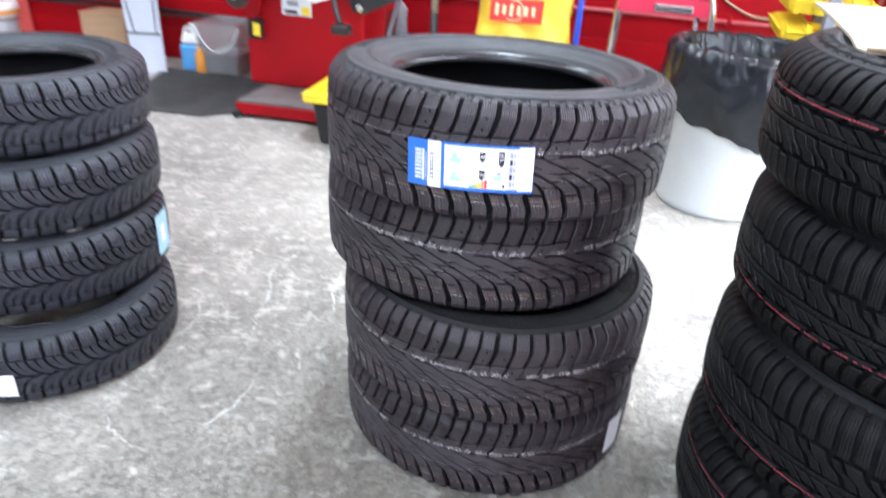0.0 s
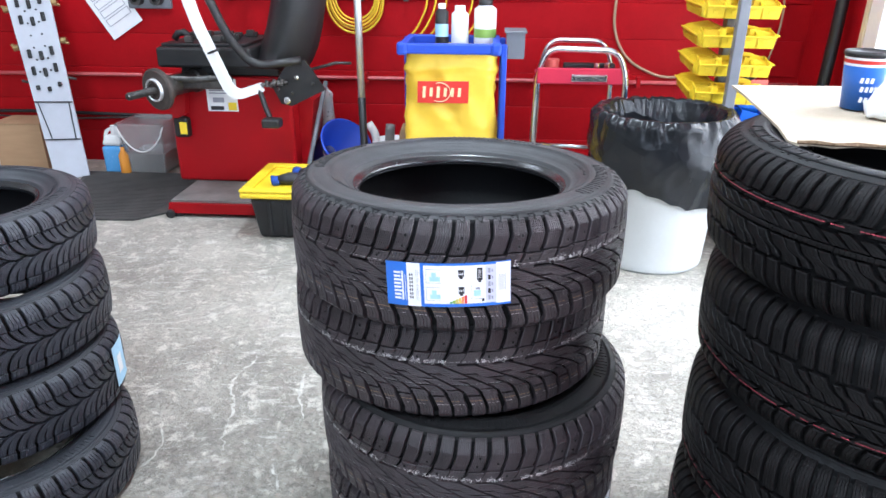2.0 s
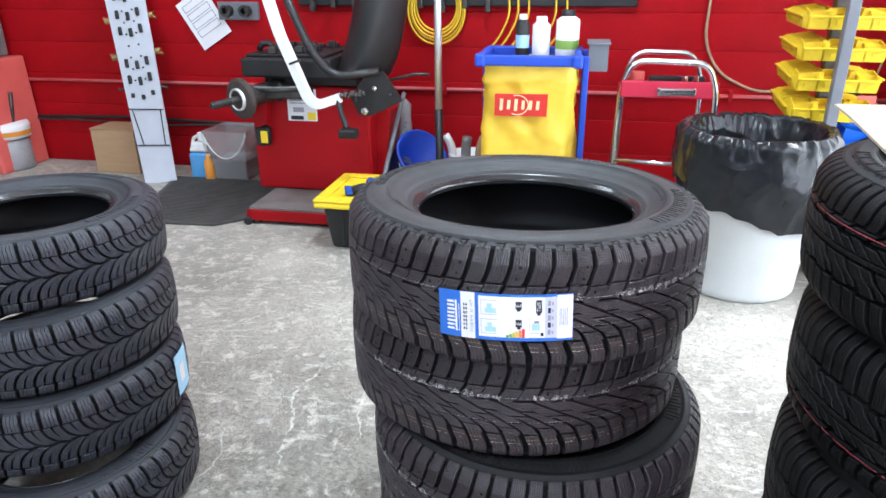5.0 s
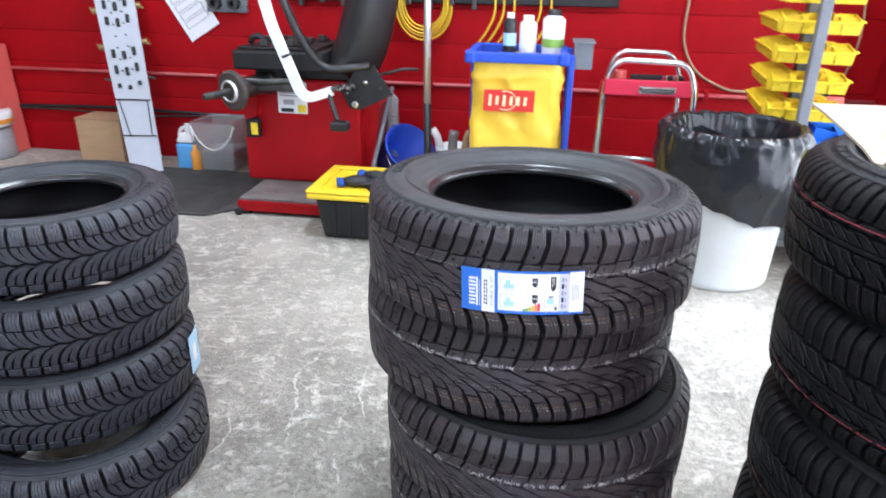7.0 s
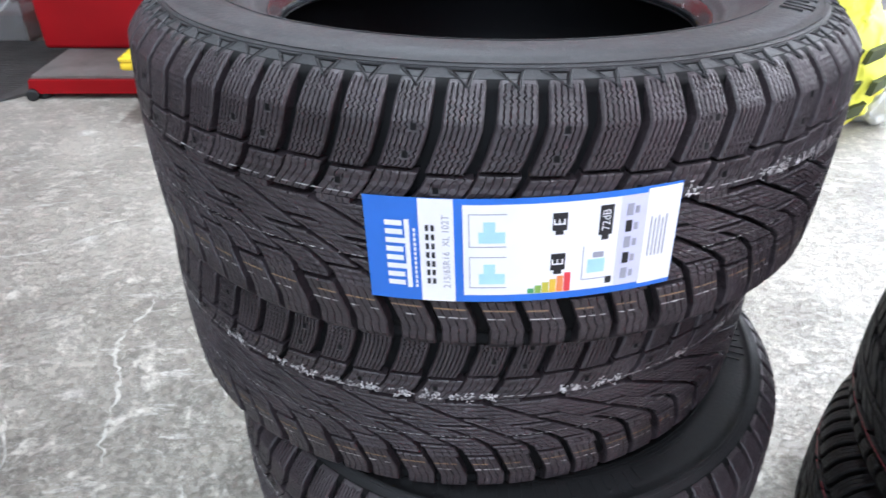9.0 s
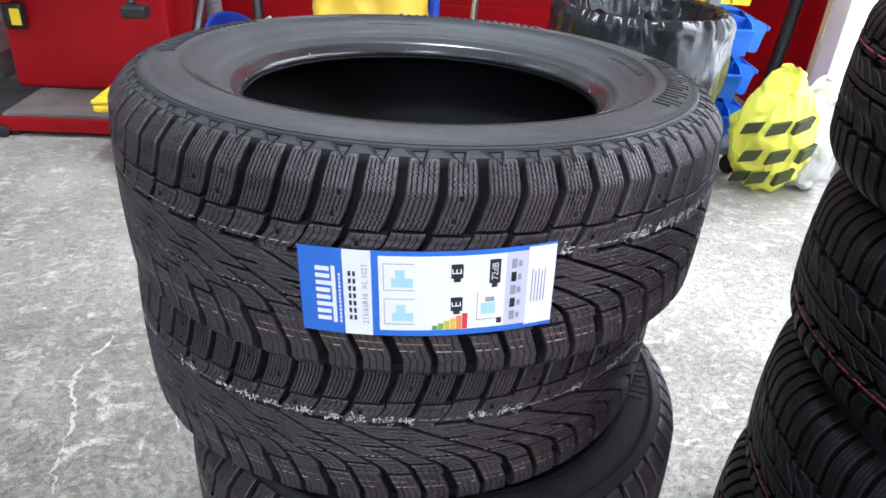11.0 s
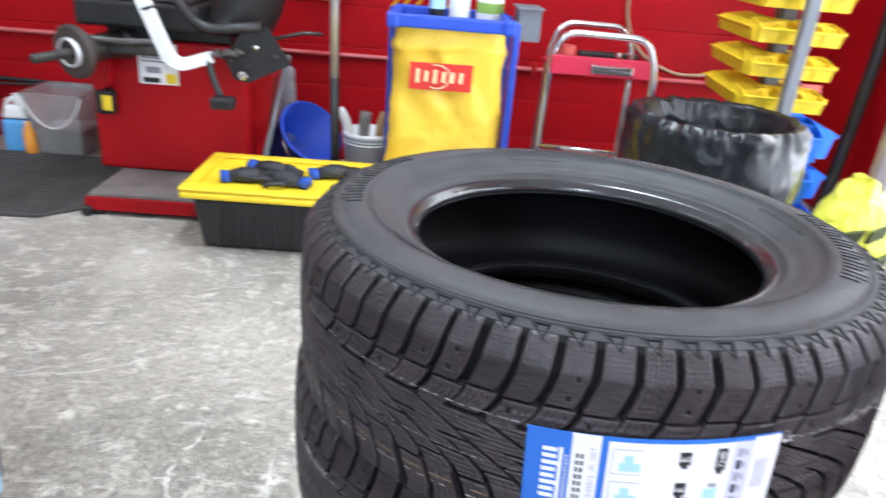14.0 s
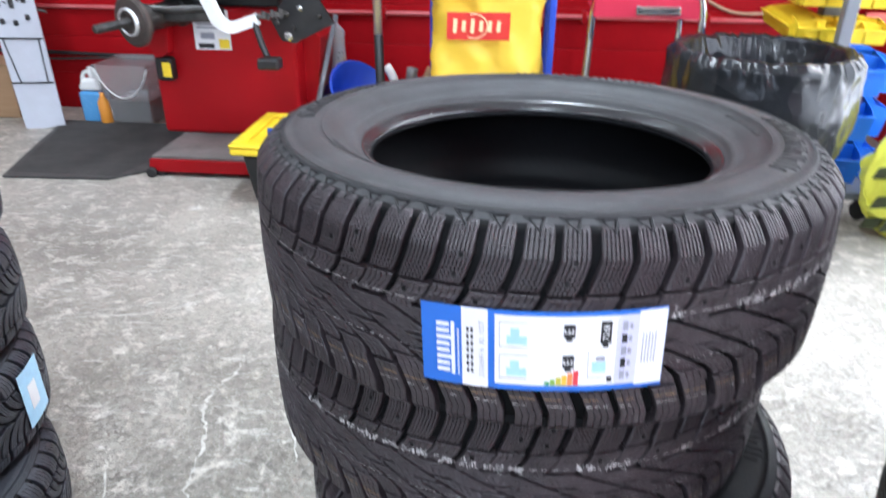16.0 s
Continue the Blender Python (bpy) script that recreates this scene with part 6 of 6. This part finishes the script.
for s_ in np.linspace(0, len(prof) - 1, 64):
    r = float(np.interp(s_, range(len(prof)), [q[0] for q in prof]))
    z = float(np.interp(s_, range(len(prof)), [q[1] for q in prof]))
    w = max(0.0, s_ - 6) / 6
    ring = []
    for j in range(NB):
        a = j * math.tau / NB
        c, s1 = math.cos(a), math.sin(a)
        n1 = noise.noise(Vector((c * 2.2, s1 * 2.2, z * 4)))
        fold = crease(c * 2.2 + z * 4 + 3, s1 * 2.2 - z * 3.2, z * 3)
        small = crease(c * 6 - z * 9, s1 * 6 + z * 7 + 9, z * 8)
        pleat = math.exp(-((z - 0.635) / 0.045) ** 2) * (0.010 * crease(c * 8, s1 * 8, z * 5 + 7) + 0.006 * crease(c * 17, s1 * 17 + 4, z * 9))
        rr = r + 0.016 * n1 * w + (0.011 * (fold - 0.4) + 0.0052 * small * (0.55 + max(0, c) * 0.9)) * (0.3 + min(w, 0.9)) + pleat + 0.012 * w
        drop = 0.10 * max(0, math.cos(a + 0.85)) ** 4 - 0.06 * max(0, -c) * max(0, w - 0.4) + 0.02 * max(0, math.cos(a + 2.4)) ** 2
        hem = 0.03 * crease(c * 3 + 5, s1 * 3, 2.0) * max(0, w - 0.75) * 4
        zz = z - hem + pleat * 0.7 + (-drop * max(0, w - 0.35) * 1.5 + 0.022 * n1 * max(0, w - 0.5))
        ring.append(bm.verts.new((rr * c, rr * s1, zz)))
    liner_rows.append(ring)
for r0, r1 in zip(liner_rows, liner_rows[1:]):
    for j in range(NB):
        bm.faces.new((r0[j], r0[(j + 1) % NB], r1[(j + 1) % NB], r1[j]))
bmesh.ops.recalc_face_normals(bm, faces=bm.faces)
part("liner", bm, BAG, bin_ob, "shiny crumpled black bin liner", smooth=True)

# ---- rolling bin rack ----
rack = thing("bin_rack", "wheeled rack with a grey post for small parts bins", "rack")
bm = bmesh.new()
box(bm, 1.05, 1.093, 1.70, 1.74, 0.12, 1.9, 0.004)
part("post", bm, POST_GREY, rack, "grey steel post")
bm = bmesh.new()
box(bm, 0.9, 1.34, 1.68, 2.2, 0.09, 0.12, 0.006)
part("base", bm, POST_GREY, rack)
bm = bmesh.new()
sweep(bm, [(1.2, 1.7, 0.12), (1.08, 1.74, 0.34)], 0.01, 8)
part("brace", bm, POST_GREY, rack)
for x, y in ((1.29, 1.72), (0.95, 1.74), (1.29, 2.14), (0.95, 2.14)):
    bm = bmesh.new()
    revolve(bm, [(0, -0.014), (0.03, -0.014), (0.038, -0.006), (0.038, 0.006), (0.03, 0.014), (0, 0.014)], 20, pose(x, y, 0.038, 0, 90, 20))
    box(bm, x - 0.022, x + 0.022, y - 0.02, y + 0.02, 0.07, 0.091, 0.003)
    part("caster", bm, BLACK, rack)
bm = bmesh.new()
box(bm, 1.115 - 0.03, 1.115 + 0.03, 1.955, 2.015, 0.121, 1.9, 0.004)
part("column", bm, POST_GREY, rack)


def parts_bin(mat, label, m, w, d, h, group, full=0.0):
    """An open parts bin with a sloping front, a lip and a label slot."""
    ob = thing("parts_bin", label, "bin", m, group)
    t = 0.004
    bm = bmesh.new()
    sec = [(-d / 2, 0.0), (d / 2, 0.0), (d / 2 + 0.0, h), (-d / 2 + d * 0.12, h), (-d / 2 - 0.012, h * 0.86)]
    for x0, x1 in ((-w / 2, -w / 2 + t), (w / 2 - t, w / 2)):
        a = [bm.verts.new((x0, y, z)) for y, z in sec]
        b = [bm.verts.new((x1, y, z)) for y, z in sec]
        bm.faces.new(a)
        bm.faces.new(b[::-1])
        for i in range(5):
            bm.faces.new((a[i], b[i], b[(i + 1) % 5], a[(i + 1) % 5]))
    box(bm, -w / 2 + t, w / 2 - t, -d / 2, d / 2 - t - 0.0004, 0, max(t, full * h))
    box(bm, -w / 2 + t, w / 2 - t, d / 2 - t, d / 2, t, h)
    slab(bm, [(-w / 2 + t, 0.004), (w / 2 - t, 0.004), (w / 2 - t, h * 0.85), (-w / 2 + t, h * 0.85)], -d / 2 - 0.01, -d / 2 - 0.005)
    bmesh.ops.recalc_face_normals(bm, faces=bm.faces)
    part("tray", bm, mat, ob)
    bm = bmesh.new()
    box(bm, -w / 2 - 0.004, w / 2 + 0.004, -d / 2 - 0.02, -d / 2 - 0.0105, h * 0.78, h * 0.92, 0.003)
    part("lip", bm, mat, ob)
    bm = bmesh.new()
    box(bm, -w * 0.16, w * 0.16, -d / 2 - 0.0145, -d / 2 - 0.0102, h * 0.32, h * 0.6, 0.0015)
    part("card_slot", bm, mat, ob)
    return ob


# yellow bins on three faces of the rack, blue bins below
CX, CY, YAW = 1.115, 1.985, -6
for row in range(6):
    z = 0.645 + row * 0.121
    for turn, n, reach, wide in ((0, 4, 0.13, 0.074), (-90, 7, 0.095, 0.064), (90, 4, 0.095, 0.074)):
        for k in range(n):
            m = pose(CX, CY, z, 0, 0, YAW + turn) @ pose((k - (n - 1) / 2) * wide - (0.064 if turn < 0 else 0), -reach, 0, 9, 0, 0)
            parts_bin(YELLOW, "small yellow plastic parts bin on the rack", m, wide - 0.0015, 0.11, 0.062, "yellow parts bins", 0.62)
for row in range(3):
    z = 0.145 + row * 0.165
    for turn, n, reach in ((0, 2, 0.13), (90, 2, 0.12)):
        for k in range(n):
            m = pose(CX + 0.02, CY, z, 0, 0, YAW + turn) @ pose((k - 0.5) * 0.15, -reach, 0, 10, 0, 0)
            parts_bin(BLUE_BIN, "blue plastic parts bin on the rack", m, 0.145, 0.17, 0.115, "blue parts bins")
bm = bmesh.new()
box(bm, 1.235, 1.31, 1.95, 1.953, 0.672, 0.722, 0, m=None)
tagged(part("paper_scrap", bm, PINK), "pink-white paper scrap hung on the rack", "paper")

# ---- hi-vis bag, hose and small clutter by the doorway ----
def sack(bm, wide, deep, high, seed):
    """A soft, crumpled bag that stands on the floor, narrower at the neck."""
    bmesh.ops.create_icosphere(bm, subdivisions=5, radius=1.0)
    for v in bm.verts:
        c = v.co.copy()
        k = 1 - 0.35 * max(c.z, 0)
        v.co = Vector((c.x * wide * k, c.y * deep * k, (c.z * 0.5 + 0.5) * high))
        q = c + Vector((seed, 0, 0))
        v.co += noise.noise_vector(q * 2.2) * 0.03 + noise.noise_vector(q * 6) * 0.014
        v.co.z = max(v.co.z, 0.0)


vest = thing("hi_vis_bag", "crumpled hi-vis yellow bag with dark bands on the floor", "bag", pose(1.355, 1.58, 0))
bm = bmesh.new()
sack(bm, 0.145, 0.13, 0.47, 0.0)
part("sack", bm, HIVIS, vest, smooth=True)
band_rng = random.Random(4)
for row in range(3):
    for k in range(3):
        a = radians(-150 + k * 34 + (row % 2) * 17 + band_rng.uniform(-6, 6))
        z = 0.07 + row * 0.1 + k * 0.016
        kk = 1 - 0.35 * max(z / 0.235 - 1, 0)
        h = (0.5 - z / 0.47)
        rad = math.sqrt(max(1 - (2 * h) ** 2, 0.05)) * kk
        q = Vector((0.155 * rad * math.cos(a), 0.142 * rad * math.sin(a), z))
        bm = bmesh.new()
        slab(bm, [(-0.036, -0.036), (0.024, -0.012), (0.038, 0.030), (-0.022, 0.008)], -0.02, 0.002, m=Matrix.Translation(q) @ pose(0, 0, 0, 0, 0, math.degrees(a) + 90))
        part("band", bm, HIVIS_DARK, vest, "dark printed band")
white_bag = thing("plastic_bag", "crumpled white plastic bag beside the hi-vis bag", "bag", pose(1.53, 1.60, 0))
bm = bmesh.new()
sack(bm, 0.10, 0.11, 0.43, 5.0)
part("sack", bm, WHITE, white_bag, smooth=True)
tub = thing("black_tube", "long black rubber tube leaning in the corner", "tube")
bm = bmesh.new()
sweep(bm, rounded([(1.69, 2.34, 0.0), (1.72, 2.35, 0.3), (1.75, 2.36, 0.81), (1.77, 2.4, 1.5)], 0.3), 0.03, 12)
part("hose", bm, BLACK, tub, smooth=True)
cl = thing("corner_cable", "thin cable and hook hanging on the wall", "cable")
bm = bmesh.new()
sweep(bm, rounded([(1.62, 2.83, 1.3), (1.66, 2.82, 0.9), (1.6, 2.82, 0.62), (1.5, 2.82, 0.56)], 0.1), 0.006, 8)
part("lead", bm, CORD, cl, smooth=True)
bm = bmesh.new()
box(bm, 1.49, 1.55, 2.79, 2.83, 0.52, 0.62, 0.01)
part("hook", bm, DARK_STEEL, cl)
for x, y, r, mat in ((1.62, 1.30, 0.035, HIVIS), (1.56, 1.36, 0.03, CORD), (1.68, 1.36, 0.04, BLACK)):
    bm = bmesh.new()
    bmesh.ops.create_icosphere(bm, subdivisions=3, radius=r)
    for v in bm.verts:
        v.co += noise.noise_vector(v.co * 30) * 0.012
        v.co.z = max(v.co.z * 0.7 + r * 0.6, 0.0)
    ob = tagged(part("rag_ball", bm, mat, smooth=True), "small crumpled rag on the floor by the doorway", "rag")
    ob.location = (x, y, 0)
squeegee = thing("floor_squeegee", "grey floor squeegee lying by the doorway", "squeegee")
bm = bmesh.new()
box(bm, 1.42, 1.76, 1.19, 1.225, 0.0, 0.05, 0.006, m=pose(0, 0, 0, 0, 0, 0))
part("blade", bm, POST_GREY, squeegee)
bm = bmesh.new()
sweep(bm, [(1.7, 1.21, 0.04), (1.765, 1.5, 0.9)], 0.012, 8)
part("pole", bm, WHITE_PAINT, squeegee, smooth=True)

# ---- on the rear wall: papers, tool strip, hoses, cord ----
note = thing("paper_note", "white printed sheet hung askew on the red wall", "paper", pose(-2.265, WALL_Y - 0.012, 0.99, 0, -31, 0))
bm = bmesh.new()
box(bm, -0.115, 0.115, -0.003, 0.0, -0.2, 0.11, 0)
part("sheet", bm, PAPER, note)
for k in range(4):
    bm = bmesh.new()
    z = -0.13 + k * 0.055
    for x0, x1, z0, z1 in ((-0.085, 0.085, z, z + 0.003), (-0.085, 0.085, z + 0.04, z + 0.043), (-0.085, -0.082, z, z + 0.04), (0.082, 0.085, z, z + 0.04)):
        box(bm, x0, x1, -0.006, -0.0035, z0, z1)
    part("print", bm, INK_GREY, note)
strip = thing("tool_strip", "grey steel strip with round sockets on the wall", "tool holder")
bm = bmesh.new()
box(bm, -2.13, -1.87, WALL_Y - 0.03, WALL_Y, 0.945, 1.05, 0.004)
part("plate", bm, POST_GREY, strip)
for x in (-2.06, -1.94):
    bm = bmesh.new()
    revolve(bm, [(0.018, 0), (0.034, 0), (0.034, 0.05), (0.018, 0.05)], 20, pose(x, WALL_Y - 0.031, 1.0, 90, 0, 0))
    part("socket", bm, DARK_STEEL, strip)
board = thing("tool_board", "long black tool board on the red wall", "tool holder")
bm = bmesh.new()
box(bm, -1.6, 0.35, WALL_Y - 0.04, WALL_Y, 1.03, 1.3, 0.006)
part("panel", bm, BLACK, board)
for k in range(9):
    bm = bmesh.new()
    box(bm, -1.52 + k * 0.13, -1.49 + k * 0.13, WALL_Y - 0.075, WALL_Y - 0.041, 1.0 + 0.02 * (k % 2), 1.1, 0.005)
    part("tool", bm, DARK_STEEL, board)
coil = thing("air_hose", "coiled yellow air hose hung on the wall", "hose")
bm = bmesh.new()
for k in range(5):
    r = 0.125 + 0.012 * k
    sweep(bm, [(-0.76 + r * math.cos(a) * 0.95, WALL_Y - 0.055 - 0.011 * (k % 3), 1.03 + r * math.sin(a) * 1.05 - 0.006 * k) for a in [j * math.tau / 40 for j in range(40)]], 0.0065, 8, closed=True)
part("coil", bm, YELLOW_HOSE, coil, smooth=True)
hang = thing("yellow_cord", "loose yellow cords hanging on the wall behind the cart", "cord")
for x in (-0.36, -0.31, -0.25, -0.1, -0.04):
    bm = bmesh.new()
    sweep(bm, rounded([(x, WALL_Y - 0.05, 1.25), (x + 0.02, WALL_Y - 0.05, 0.98), (x - 0.04, WALL_Y - 0.045, 0.86), (x - 0.09, WALL_Y - 0.04, 0.8)], 0.06), 0.006, 8)
    part("strand", bm, YELLOW_HOSE, hang, smooth=True)
drop = thing("wall_cord", "thin tan cord hanging down the red wall", "cord")
bm = bmesh.new()
sweep(bm, rounded([(0.745, WALL_Y - 0.014, 1.5), (0.73, WALL_Y - 0.014, 1.05), (0.725, WALL_Y - 0.014, 0.85), (0.82, WALL_Y - 0.014, 0.68), (1.03, WALL_Y - 0.014, 0.585), (1.2, WALL_Y - 0.014, 0.6)], 0.12), 0.008, 8)
part("lead", bm, CORD, drop, smooth=True)

# ---- blocks of the rear wall ----
bw, bh = 0.4, 0.2
bm = bmesh.new()
sec = [(0.004, -bh / 2), (-0.003, -bh / 2 + 0.0004), (-0.006, -bh / 2 + 0.004), (-0.006, bh / 2 - 0.004), (-0.003, bh / 2 - 0.0004), (0.004, bh / 2)]
a_, b_ = ([bm.verts.new((x, y, z)) for y, z in sec] for x in (-bw / 2, bw / 2))
for k in range(5):
    bm.faces.new((a_[k], b_[k], b_[k + 1], a_[k + 1]))
bmesh.ops.recalc_face_normals(bm, faces=bm.faces)
if sum(f.normal.y for f in bm.faces) > 0:
    bmesh.ops.reverse_faces(bm, faces=bm.faces)
block_mesh = bpy.data.meshes.new("wall_block")
bm.to_mesh(block_mesh)
bm.free()
block_mesh.materials.append(RED_WALL)
for row in range(7):
    x = -4.6 + (0.2 if row % 2 else 0)
    while x < RIGHT_X - 0.18:
        ob = new("wall_block", block_mesh)
        ob.parent = wall_north
        ob.location = (x, WALL_Y + 0.004, 0.1 + row * bh)
        x += bw
